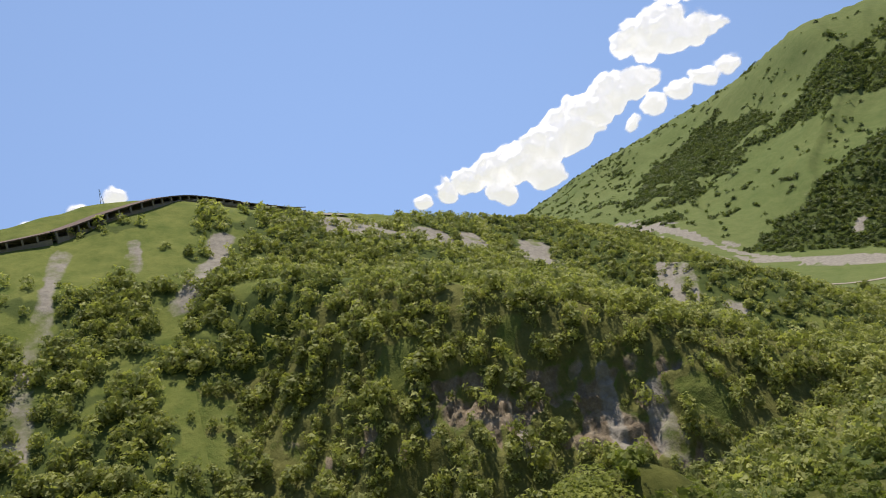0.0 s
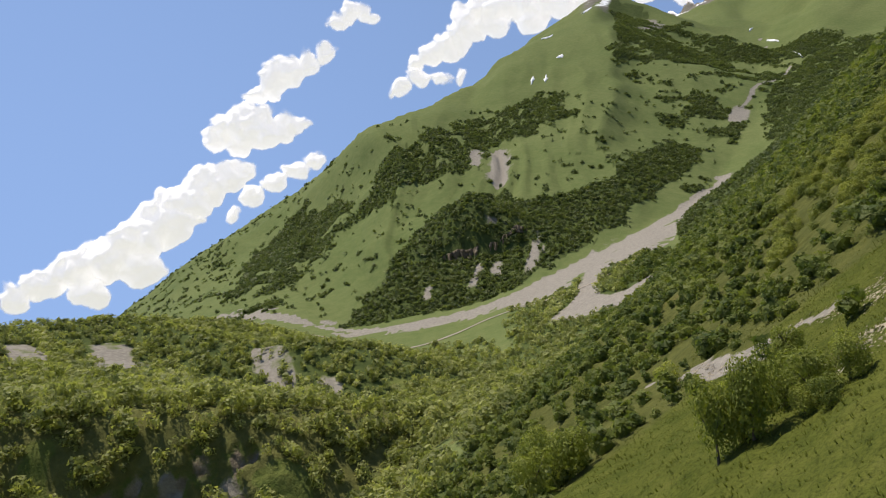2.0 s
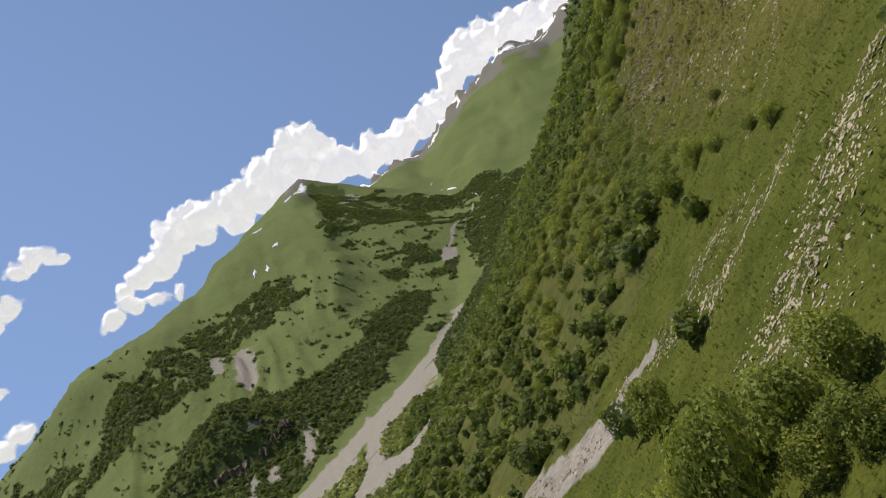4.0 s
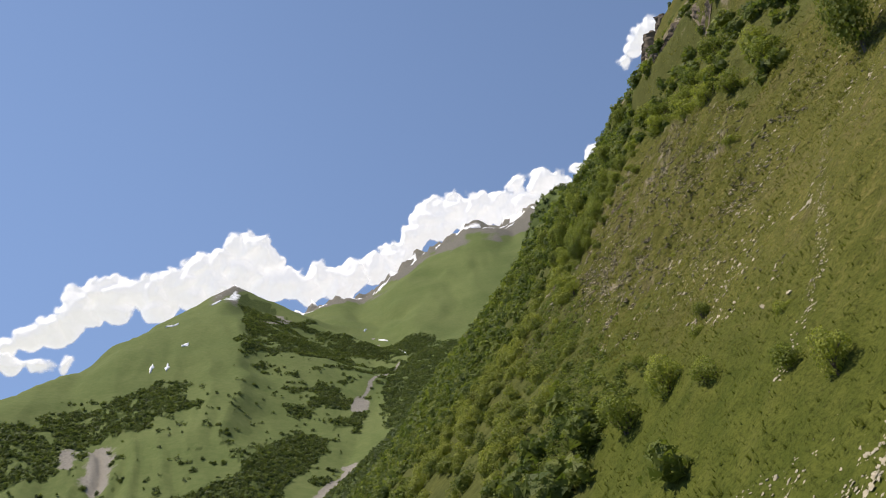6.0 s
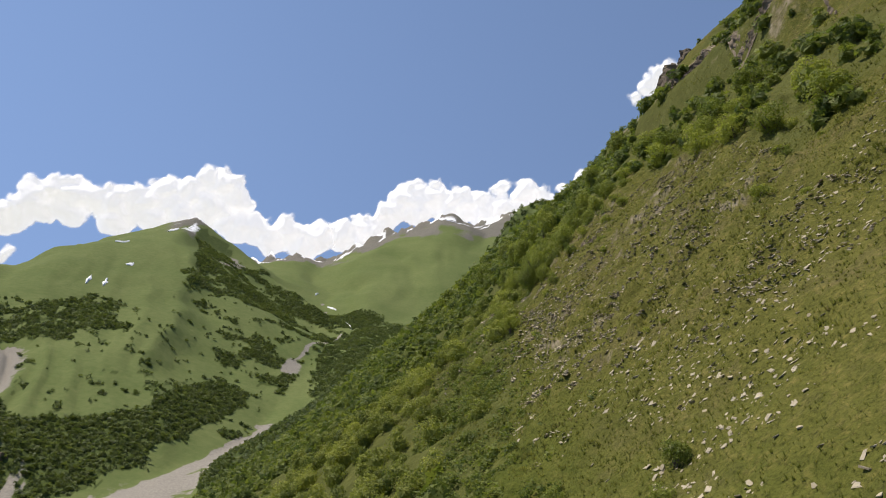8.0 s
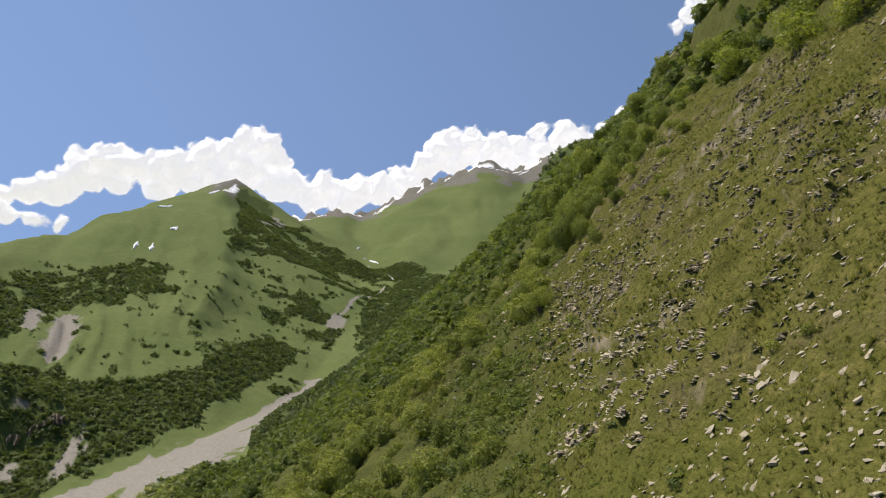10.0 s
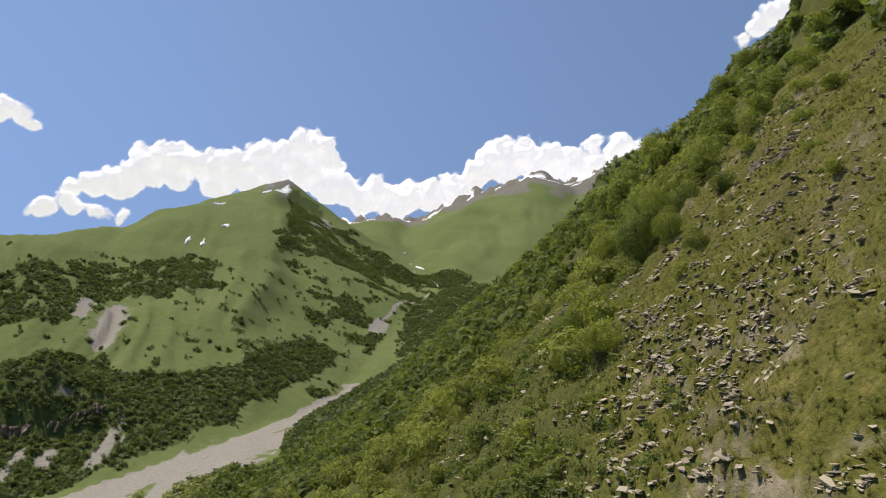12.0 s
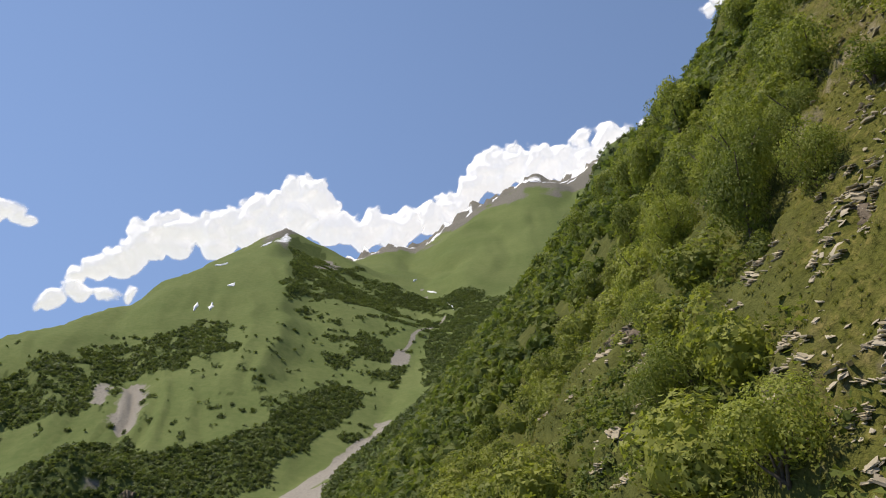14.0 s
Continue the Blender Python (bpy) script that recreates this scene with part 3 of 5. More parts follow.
    rock = np.maximum(rock, 0.8 * step(0.90, 0.97, u + 0.05 * patch2) * step(-19, -16, b) * (1 - step(-11, -8, b)))
    for w, line in BARE:
        gravel = np.maximum(gravel, 1 - step(0.7, 1.2, (polyline(x, y, line)[0] + 0.25 * w * patch3) / w))
    wood = wood * (1 - gravel)
    snow = step(0.86, 0.93, u) * step(0.15, 0.3, fbm(x, y, 60, 4, 121)) * step(-22, -12, b) * 0.9
    snow = np.maximum(snow, step(0.9, 0.95, u) * step(9, 10.5, b) * step(-0.4, -0.2, fbm(x, y, 60, 4, 122)))
    return wood, rock * (1 - wood), gravel, snow


def paint(me, x, y):
    sf = x - foot(y) + 2.5 * fbm(x, y, 14, 3, 95)
    lush = 1 - step(-8, 8, sf + 2.5 * fbm(x, y, 5, 3, 97) - np.interp(y, [-60, 20, 45, 70, 130], [4, 0, -1, 3, 1]))
    lush = np.where(np.hypot(x, y) > 90, (1 - step(600, 700, np.hypot(x, y))) * step(-4, -9, hillside(x, y) - land(x, y)) * step(330, 260, y), lush)
    for name, v in zip(("wood", "rock", "gravel", "snow", "lush"), covers(x, y) + (lush,)):
        me.attributes.new(name, "FLOAT", "POINT").data.foreach_set("value", np.ascontiguousarray(v, dtype=np.float32))


# ---- the ground: one sheet to the horizon, and the near hillside in finer relief on it ----
NEAR = (-70.0, 150.0, -110.0, 300.0)
RAVINE = (-225.0, -82.0, -70.0, 130.0)
bear = np.concatenate([np.arange(-180, -135, 2.0), np.arange(-135, -108, 0.5), np.arange(-108, 36, 0.31), np.arange(36, 180.1, 2.0)])
dist = np.concatenate([np.geomspace(12, 60, 18)[:-1], np.geomspace(60, 4950, 310)])
gb, gd = np.meshgrid(np.radians(bear), dist, indexing="ij")
gx, gy = HUB[0] + gd * np.sin(gb), HUB[1] + gd * np.cos(gb)
gz = land(gx.ravel(), gy.ravel()).reshape(gx.shape)
inset = np.minimum(np.minimum(gx - NEAR[0], NEAR[1] - gx), np.minimum(gy - NEAR[2], NEAR[3] - gy))
gz = gz - 9 * step(2, 22, inset)
inset = np.minimum(np.minimum(gx - RAVINE[0], RAVINE[1] - gx), np.minimum(gy - RAVINE[2], RAVINE[3] - gy))
gz = gz - 9 * step(2, 22, inset)
me = fast_mesh("ground", np.stack([gx, gy, gz], -1).reshape(-1, 3), grid_quads(*gx.shape), FAR_GROUND, True)
paint(me, gx.ravel(), gy.ravel())
tagged(new("ground", me), "green alpine mountain valley with woods, meadows and gravel river", "mountain land", kind="structure")

ax = np.concatenate([np.arange(NEAR[0], -6, 1.1), np.arange(-6, 12, 0.5), np.arange(12, 50, 0.25), np.arange(50, NEAR[1] + 0.1, 1.1)])
ay = np.concatenate([np.arange(NEAR[2], -12, 1.1), np.arange(-12, 44, 0.5), np.arange(44, 118, 0.25), np.arange(118, 140, 0.6), np.arange(140, NEAR[3] + 0.1, 1.1)])
hx, hy = np.meshgrid(ax, ay, indexing="ij")
fx, fy = hx.ravel(), hy.ravel()
hz = land(fx, fy) + fine(fx, fy)
edge = np.minimum(np.minimum(fx - NEAR[0], NEAR[1] - fx), np.minimum(fy - NEAR[2], NEAR[3] - fy))
hz = hz - 1.5 * (1 - step(0, 8, edge))
me = fast_mesh("hillside", np.stack([fx, fy, hz], -1), grid_quads(*hx.shape), NEAR_GROUND, True)
paint(me, fx, fy)
tagged(new("hillside", me), "steep grassy hillside with stones and tussocks", "hillside", kind="structure")

hx, hy = np.meshgrid(np.arange(RAVINE[0], RAVINE[1], 0.75), np.arange(RAVINE[2], RAVINE[3], 0.75), indexing="ij")
fx, fy = hx.ravel(), hy.ravel()
edge = np.minimum(np.minimum(fx - RAVINE[0], RAVINE[1] - fx), np.minimum(fy - RAVINE[2], RAVINE[3] - fy))
bare = covers(fx, fy)[1]
along_, out_ = 0.45 * fx + 0.89 * fy, 0.89 * fx - 0.45 * fy
hz = land(fx, fy) - 1.5 * (1 - step(0, 8, edge)) - bare * (4.5 * np.abs(vnoise(along_ / 5.5, out_ / 26, 161)) + 2.4 * np.abs(vnoise(along_ / 2.4, out_ / 9, 162)) + 1.2 * np.abs(fbm(fx, fy, 2.2, 3, 163)))
bench = hz / 4.6 + 0.7 * fbm(fx, fy, 13, 3, 165)
bench = bench - np.floor(bench)
hz = hz + bare * 3.4 * (step(0, 0.35, bench) - bench)
me = fast_mesh("ravine_side", np.stack([fx, fy, hz], -1), grid_quads(*hx.shape), RAVINE_GROUND, True)
paint(me, fx, fy)
tagged(new("ravine_side", me), "steep ravine side with broken brown rock walls between bushes", "ravine side", kind="structure")


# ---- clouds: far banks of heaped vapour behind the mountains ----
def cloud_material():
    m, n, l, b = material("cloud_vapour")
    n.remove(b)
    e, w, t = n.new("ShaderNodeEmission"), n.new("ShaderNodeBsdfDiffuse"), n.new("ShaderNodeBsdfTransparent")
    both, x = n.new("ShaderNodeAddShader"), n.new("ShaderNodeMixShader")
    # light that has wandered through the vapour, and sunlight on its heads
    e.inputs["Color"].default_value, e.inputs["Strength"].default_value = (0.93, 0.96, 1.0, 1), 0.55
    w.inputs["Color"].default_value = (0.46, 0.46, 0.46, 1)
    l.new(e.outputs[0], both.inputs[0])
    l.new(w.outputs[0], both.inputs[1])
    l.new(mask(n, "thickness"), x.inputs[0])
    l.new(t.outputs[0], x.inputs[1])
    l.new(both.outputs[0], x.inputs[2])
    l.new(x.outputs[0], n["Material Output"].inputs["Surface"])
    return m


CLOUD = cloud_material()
CELL = 0.075


def heads(puffs, seed):
    """Smaller heads budding from each puff: bearing, height, radius and how far each stands out."""
    rng = np.random.default_rng(seed)
    out = [(b, e, r, 0.0) for b, e, r in puffs]
    for b, e, r in puffs:
        for k in range(16):
            a, q = rng.uniform(-0.5, 3.64), r * rng.uniform(0.15, 0.92)
            r1 = r * rng.uniform(0.26, 0.50)
            b1, e1, o1 = b + 1.1 * q * math.cos(a), e + q * math.sin(a) * (1.0 if math.sin(a) > 0 else 0.5), 0.75 * math.sqrt(max(r * r - q * q, 0))
            out.append((b1, e1, r1, o1))
            for j in range(7):
                a, q = rng.uniform(-0.9, 4.0), r1 * rng.uniform(0.3, 0.98)
                out.append((b1 + q * math.cos(a), e1 + q * math.sin(a), r1 * rng.uniform(0.28, 0.5), o1 + 0.75 * math.sqrt(max(r1 * r1 - q * q, 0))))
    return out


def cloud(puffs, d, seed, label, flat):
    """A cumulus heaped from puffs: bearing, height and radius in degrees; flat: how level it ends below."""
    p = np.array(puffs)
    m = 1.7 * p[:, 2].max()
    b, e = np.meshgrid(np.arange(p[:, 0].min() - m, p[:, 0].max() + m, CELL), np.arange(p[:, 1].min() - m, p[:, 1].max() + m, CELL), indexing="ij")
    wx, wy = b + 0.34 * fbm(b, e, 1.6, 4, seed), e + 0.34 * fbm(b, e, 1.6, 4, seed + 5)
    bulge, thick = np.zeros(b.shape), np.zeros(b.shape)
    for pb, pe, r, o in heads(puffs, seed):
        i0, i1 = np.searchsorted(b[:, 0], (pb - 1.3 * r - 0.5, pb + 1.3 * r + 0.5))
        j0, j1 = np.searchsorted(e[0], (pe - 1.3 * r - 0.5, pe + 1.3 * r + 0.5))
        u, v = wx[i0:i1, j0:j1] - pb, wy[i0:i1, j0:j1] - pe
        q = 1 - (u * u + (v * np.where(v < 0, flat, 1.0)) ** 2) / (r * r)
        full = np.sqrt(np.clip(q, 0, 1)) * r
        bulge[i0:i1, j0:j1] = np.maximum(bulge[i0:i1, j0:j1], np.where(q > 0, o + full, 0))
        thick[i0:i1, j0:j1] = np.maximum(thick[i0:i1, j0:j1], full)
    for k in range(12):
        for v in (bulge, thick) if k < 3 else (bulge,):
            v[1:-1, 1:-1] = (4 * v[1:-1, 1:-1] + v[:-2, 1:-1] + v[2:, 1:-1] + v[1:-1, :-2] + v[1:-1, 2:]) / 8
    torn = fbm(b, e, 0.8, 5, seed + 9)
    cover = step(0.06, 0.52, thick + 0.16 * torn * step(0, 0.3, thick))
    away = d - bulge * d * 0.030
    br, er = np.radians(b), np.radians(e)
    co = np.stack([HUB[0] + away * np.cos(er) * np.sin(br), HUB[1] + away * np.cos(er) * np.cos(br), 5 + away * np.sin(er)], -1).reshape(-1, 3)
    quads = grid_quads(*b.shape)
    seen = (cover.ravel() > 0.01)[quads].any(1)
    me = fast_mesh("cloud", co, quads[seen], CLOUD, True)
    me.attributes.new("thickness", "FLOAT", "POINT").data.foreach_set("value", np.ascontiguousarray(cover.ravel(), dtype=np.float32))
    return tagged(new("cloud", me), label, "cloud", "cumulus clouds")


CLOUDS = [
    ("long heaped white cumulus bank climbing over the far ridge", 1.05, [(-69.4, -5.7, 0.9), (-67, -5, 1.2), (-64.8, -4.2, 1.4), (-62.4, -3.4, 1.7), (-61.6, -2.4, 1.0), (-60, -3.2, 1.8), (-57.7, -2.0, 2.0), (-56.6, -0.4, 1.4), (-55, -1.2, 1.9), (-53.6, 0.6, 1.9), (-51.8, 1.8, 1.7), (-49.8, 2.2, 1.4), (-48.6, 2.6, 1.0), (-58, -4.5, 1.6), (-62, -5.5, 1.4)]),
    ("bright white cumulus heap with a ragged top", 1.05, [(-50.2, 5.3, 1.2), (-48.6, 6.2, 1.6), (-47.4, 7.2, 1.3), (-46.6, 5.8, 1.8), (-44.6, 5.9, 1.2), (-43.2, 6.1, 0.8), (-48.6, 4.6, 1.0)]),
    ("ragged white cumulus tower with torn edges", 1.05, [(-46.4, 8.8, 1.0), (-44.8, 9.7, 1.4), (-43.0, 10.4, 1.4), (-41.4, 10.8, 1.1), (-39.9, 11.6, 0.8)]),
    ("small detached white cumulus puff", 1.05, [(-38.5, 14.0, 0.9), (-37.3, 14.6, 1.0), (-36.1, 14.4, 0.8), (-35.2, 13.9, 0.6)]),
    ("broad bank of white cumulus with grey bases above the peak", 1.05, [(-32.2, 9.7, 0.9), (-30.8, 10.4, 1.1), (-29.2, 10.9, 1.3), (-27.4, 12.0, 1.6), (-26.2, 13.3, 1.5), (-24.2, 13.6, 1.5), (-25, 12.2, 1.4), (-22, 13.1, 1.5), (-19.6, 13.5, 1.6), (-18.2, 14.8, 1.4), (-16, 15, 1.6), (-13.5, 16, 1.7), (-12.5, 15, 1.5), (-14.5, 13.7, 1.7), (-17, 13.2, 1.6), (-10.6, 12.8, 1.6), (-7.8, 12.8, 1.5), (-5.2, 12.6, 1.5), (-28, 10.9, 1.2), (-21.5, 12.0, 1.4), (-18.5, 12.4, 1.5), (-12, 12.8, 1.6), (-9, 12.0, 1.5), (-6, 11.8, 1.4)]),
    ("low white cumulus strip behind the ridge", 1.05, [(-34, 7.8, 0.9), (-32.2, 8.4, 0.9), (-30.3, 8.2, 0.8), (-28.6, 8.3, 0.6)]),
    ("white cumulus heaps standing over the snowy peak", 1.05, [(-2.8, 13.0, 1.4), (-0.4, 13.9, 1.5), (1.4, 15.2, 1.5), (2.6, 16.7, 1.3), (3.8, 17.5, 1.3), (5.6, 17.1, 1.5), (7.6, 16.8, 1.5), (9.6, 16.9, 1.3), (11.9, 18.2, 0.9), (12.4, 16.6, 1.2), (14.3, 17.7, 1.3), (16, 17.4, 1.0), (17.8, 18.4, 0.8), (19.4, 19.4, 0.8), (-1.5, 12.6, 1.3), (4, 15.8, 1.5), (7, 15.8, 1.4), (10, 16.0, 1.3), (13.5, 16.4, 1.1)]),
    ("ragged white cloud beside the crag", 1.05, [(24.2, 25.8, 0.7), (25.3, 26.7, 0.9), (26.4, 27.5, 1.0), (27.4, 27.9, 0.9)]),
    ("low white cumulus strip behind the ridge", 1.05, [(-49.9, -1.2, 0.7), (-48.2, 0.2, 1.0), (-46, 1.2, 1.1), (-44.2, 2.0, 1.0), (-42.4, 2.6, 0.8)]),
    ("small white cumulus behind the grassy ridge", 1.05, [(-101, -2.4, 0.7), (-97.4, -1.9, 0.8), (-94.4, -1.2, 0.9)]),
]
for k, (label, flat, puffs) in enumerate(CLOUDS):
    cloud(puffs, 4700.0 + 15 * k, 40 + k, label, flat)


# ---- foliage ----
def leaf_shape(seed, leaves, size, lobes=7, flat=1.0):
    """Leaf sprays on a lobed crown of radius 1, standing on z = 0, as triangles (n, 3, 3)."""
    rng = np.random.default_rng(seed)
    c = rng.normal(size=(lobes, 3))
    c = c / np.linalg.norm(c, axis=1)[:, None] * rng.uniform(0.30, 0.62, (lobes, 1))
    r = rng.uniform(0.34, 0.52, lobes)
    k = rng.integers(0, lobes, leaves)
    n = rng.normal(size=(leaves, 3))
    n[:, 2] += 0.25
    n /= np.linalg.norm(n, axis=1)[:, None]
    at = c[k] + n * (r[k] * rng.uniform(0.72, 1.08, leaves))[:, None]
    n = n + rng.normal(size=(leaves, 3)) * 0.42 + np.array([0, 0, 0.12])
    n /= np.linalg.norm(n, axis=1)[:, None]
    a = np.cross(n, rng.normal(size=(leaves, 3)))
    a /= np.linalg.norm(a, axis=1)[:, None]
    b = np.cross(n, a)
    s = (size * rng.uniform(0.6, 1.35, leaves))[:, None]
    tri = np.stack([at + a * s, at - a * s * 0.6 + b * s * 0.8, at - a * s * 0.5 - b * s * 0.8], 1)
    tri[..., 2] = tri[..., 2] * flat + 0.95 * flat
    return tri


def core_shape(ball):
    v, q = ball
    return (v * 0.52 + np.array([0, 0, 0.86]))[q]


def ico(sub):
    bm = bmesh.new()
    bmesh.ops.create_icosphere(bm, subdivisions=sub, radius=1)
    v = np.array([p.co[:] for p in bm.verts])
    q = np.array([[p.index for p in face.verts] for face in bm.faces])
    bm.free()
    return v, q


ICO1 = ico(1)


def wood(name, x, y, h, w, mat, label, leaves, size, seed, core=True):
    """Crowns joined into one mesh: height h and half width w for each."""
    shapes = np.stack([np.concatenate([leaf_shape(seed + s, leaves, size)] + [core_shape(ICO1)] * core) for s in range(10)]).reshape(10, -1, 3)
    rng = np.random.default_rng(seed)
    n = len(x)
    pick, turn = rng.integers(0, 10, n), rng.uniform(0, 6.28, n)
    p = shapes[pick].astype(np.float32)
    c, s = np.cos(turn)[:, None], np.sin(turn)[:, None]
    co = np.stack([(p[..., 0] * c - p[..., 1] * s) * w[:, None] + x[:, None], (p[..., 0] * s + p[..., 1] * c) * w[:, None] + y[:, None], p[..., 2] * 0.5 * h[:, None] + (land(x, y) - 0.12 * h)[:, None]], -1).reshape(-1, 3)
    me = fast_mesh(name, co, np.arange(len(co)).reshape(-1, 3), mat)
    hue = np.clip(0.48 + 0.32 * rng.normal(size=n) + 0.2 * fbm(x, y, 30, 3, 141), 0, 0.99)
    me.attributes.new("tint", "FLOAT", "POINT").data.foreach_set("value", np.repeat(hue, p.shape[1]).astype(np.float32))
    return tagged(new(name, me), label, "trees", kind="stuff")


def scatter(n, b0, b1, d0, d1, seed):
    rng = np.random.default_rng(seed)
    b, d = np.radians(rng.uniform(b0, b1, n)), np.sqrt(rng.uniform(d0 * d0, d1 * d1, n))
    return HUB[0] + d * np.sin(b), HUB[1] + d * np.cos(b), rng


x, y, rng = scatter(210000, -62, 20, 620, 2400, 5)
keep = covers(x, y)[0] > rng.uniform(0.2, 0.9, len(x))
x, y = x[keep], y[keep]
h = rng.uniform(3.2, 6.8, len(x)) * np.interp(np.hypot(x, y), [700, 1800], [1, 1.15])
wood("far_wood", x, y, h, h * rng.uniform(0.45, 0.65, len(x)), LEAF_FAR, "dark green distant broadleaf woods on the mountainsides", 8, 0.86, 100, False)
for n, d0, d1, seed, leaves, size in ((12500, 60, 330, 6, 76, 0.25), (20000, 330, 640, 8, 26, 0.42)):
    x, y, rng = scatter(n, -135, 40, d0, d1, seed)
    keep = (covers(x, y)[0] > rng.uniform(0.15, 0.9, len(x))) & ((x < NEAR[0]) | (y > 300)) & (x < 230)
    x, y = x[keep], y[keep]
    h = rng.uniform(4, 9, len(x)) * np.where(rng.uniform(size=len(x)) < 0.35, 0.55, 1)
    w, along_hill = h * rng.uniform(0.42, 0.66, len(x)), (x > foot(y) - 150) & (y > 250)
    for some, mat, label in ((~along_hill, LEAF_SHRUB, "dense green bushes and small broadleaf trees over the ravine"), (along_hill, LEAF, "dark green broadleaf wood along the far hillside")):
        wood("valley_wood", x[some], y[some], h[some], w[some], mat, label, leaves, size, 200, False)
rng = np.random.default_rng(9)
y = rng.uniform(44, 150, 2400)
x = foot(y) + np.interp(y, [45, 60, 75, 92, 142, 150], [-4, 1, 6, 11, 30, 33]) + rng.normal(size=len(y)) * 2.8 - 5.0
h = rng.uniform(0.5, 1.5, len(x))
wood("shrubs", x, y, h, h * rng.uniform(0.5, 0.85, len(x)), LEAF, "low green shrubs along the edge of the grassy slope", 70, 0.18, 400, False)
rng = np.random.default_rng(7)
x, y = rng.uniform(NEAR[0], 130, 10500), rng.uniform(-100, 300, 10500)
keep = covers(x, y)[0] > rng.uniform(0.25, 0.9, len(x))
sf = x - foot(y)
keep &= ~((y > 46) & (y < 110) & (sf > np.interp(y, [42, 60, 75, 92, 142], [-6, 0, 6, 14, 40]) + 4) & (sf < belt_line(y) - 10))
x, y = x[keep], y[keep]
h = rng.uniform(1.6, 5.2, len(x)) * np.interp(y, [40, 120, 300], [0.75, 0.9, 1.2])
w = h * rng.uniform(0.42, 0.66, len(x))
close = (y > 62) & (y < 142) & (x > -6) & (x < 46)
for part_of, mat, leaves, size, label in ((close, LEAF_SLOPE, 1000, 0.066, "leafy green bushes and saplings on the steep slope"), (~close, LEAF, 84, 0.27, "dense green bushes and small broadleaf trees on the hillside")):
    wood("hillside_wood", x[part_of], y[part_of], h[part_of], w[part_of], mat, label, leaves, size, 300)


# ---- single trees and bushes near the flight ----
def part(name, me, parent, label=""):
    ob = new(name, me)
    ob.parent = parent
    if label:
        ob["label"] = label
    return ob


def tube(points, radii, sides=6):
    """A tapered limb through points."""
    vs, fs = [], []
    for k, (p, r) in enumerate(zip(points, radii)):
        d = (Vector(points[min(k + 1, len(points) - 1)]) - Vector(points[max(k - 1, 0)])).normalized()
        a = d.orthogonal().normalized()
        b = d.cross(a)
        for j in range(sides):
            t = 2 * math.pi * j / sides
            vs.append(tuple(Vector(p) + (a * math.cos(t) + b * math.sin(t)) * r))
        if k:
            o = (k - 1) * sides
            fs += [(o + j, o + (j + 1) % sides, o + sides + (j + 1) % sides, o + sides + j) for j in range(sides)]
    return vs, fs


def trunk_mesh(seed, bush):
    rng = random.Random(seed)
    vs, fs = [], []
    stems = 5 if bush else 1
    for k in range(stems):
        lean = rng.uniform(0.15, 0.4) if bush else 0.06
        t = rng.uniform(0, 6.28)
        top = (math.cos(t) * lean, math.sin(t) * lean, 0.9 if bush else 1.25)
        limbs = [([(0, 0, -0.15), (top[0] * 0.4, top[1] * 0.4, top[2] * 0.45), top], [0.05 if bush else 0.075, 0.035, 0.012])]
        for j in range(1 if bush else 6):
            f, u = rng.uniform(0.3, 0.85), rng.uniform(0, 6.28)
            b = Vector(top) * f
            limbs.append(([tuple(b), tuple(b + Vector((math.cos(u) * 0.25, math.sin(u) * 0.25, 0.2))), tuple(b + Vector((math.cos(u) * 0.5, math.sin(u) * 0.5, 0.45)))], [0.03, 0.02, 0.008]))
        for pts, rad in limbs:
            v, f = tube(pts, rad)
            fs += [tuple(i + len(vs) for i in q) for q in f]
            vs += v
    me = bpy.data.meshes.new("trunk")
    me.from_pydata(vs, [], fs)
    me.materials.append(BARK)
    me.shade_smooth()
    return me


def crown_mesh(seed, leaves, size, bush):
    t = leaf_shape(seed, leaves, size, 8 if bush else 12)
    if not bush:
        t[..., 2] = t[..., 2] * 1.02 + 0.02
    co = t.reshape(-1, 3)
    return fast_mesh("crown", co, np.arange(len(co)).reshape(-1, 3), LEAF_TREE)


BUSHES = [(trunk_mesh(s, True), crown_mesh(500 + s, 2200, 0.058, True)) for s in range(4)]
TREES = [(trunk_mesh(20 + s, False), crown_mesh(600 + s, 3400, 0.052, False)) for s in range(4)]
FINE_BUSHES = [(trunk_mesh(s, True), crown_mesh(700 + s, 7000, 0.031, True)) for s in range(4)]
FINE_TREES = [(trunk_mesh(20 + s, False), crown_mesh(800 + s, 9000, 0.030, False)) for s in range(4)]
plant_rng = random.Random(3)


def plant(x, y, height, width, bush, label):
    """A bush or tree rooted in the hillside."""
    z = float(land(np.array([x]), np.array([y]))[0])
    root = new("bush" if bush else "tree")
    k = plant_rng.randrange(4)
    beside = 84 < y < 114 and x < 34
    kinds = (FINE_BUSHES if beside else BUSHES) if bush else (FINE_TREES if beside else TREES)
    root.matrix_basis = Matrix.LocRotScale((x, y, z - 0.1), Euler((0, 0, plant_rng.uniform(0, 6.28))), (width, width, height / 2.0))
    for name, me in zip(("trunk", "crown"), kinds[k]):
        part(name, me, root)
    return tagged(root, label, "bush" if bush else "tree", "bushes on the hillside" if bush else "trees on the hillside")


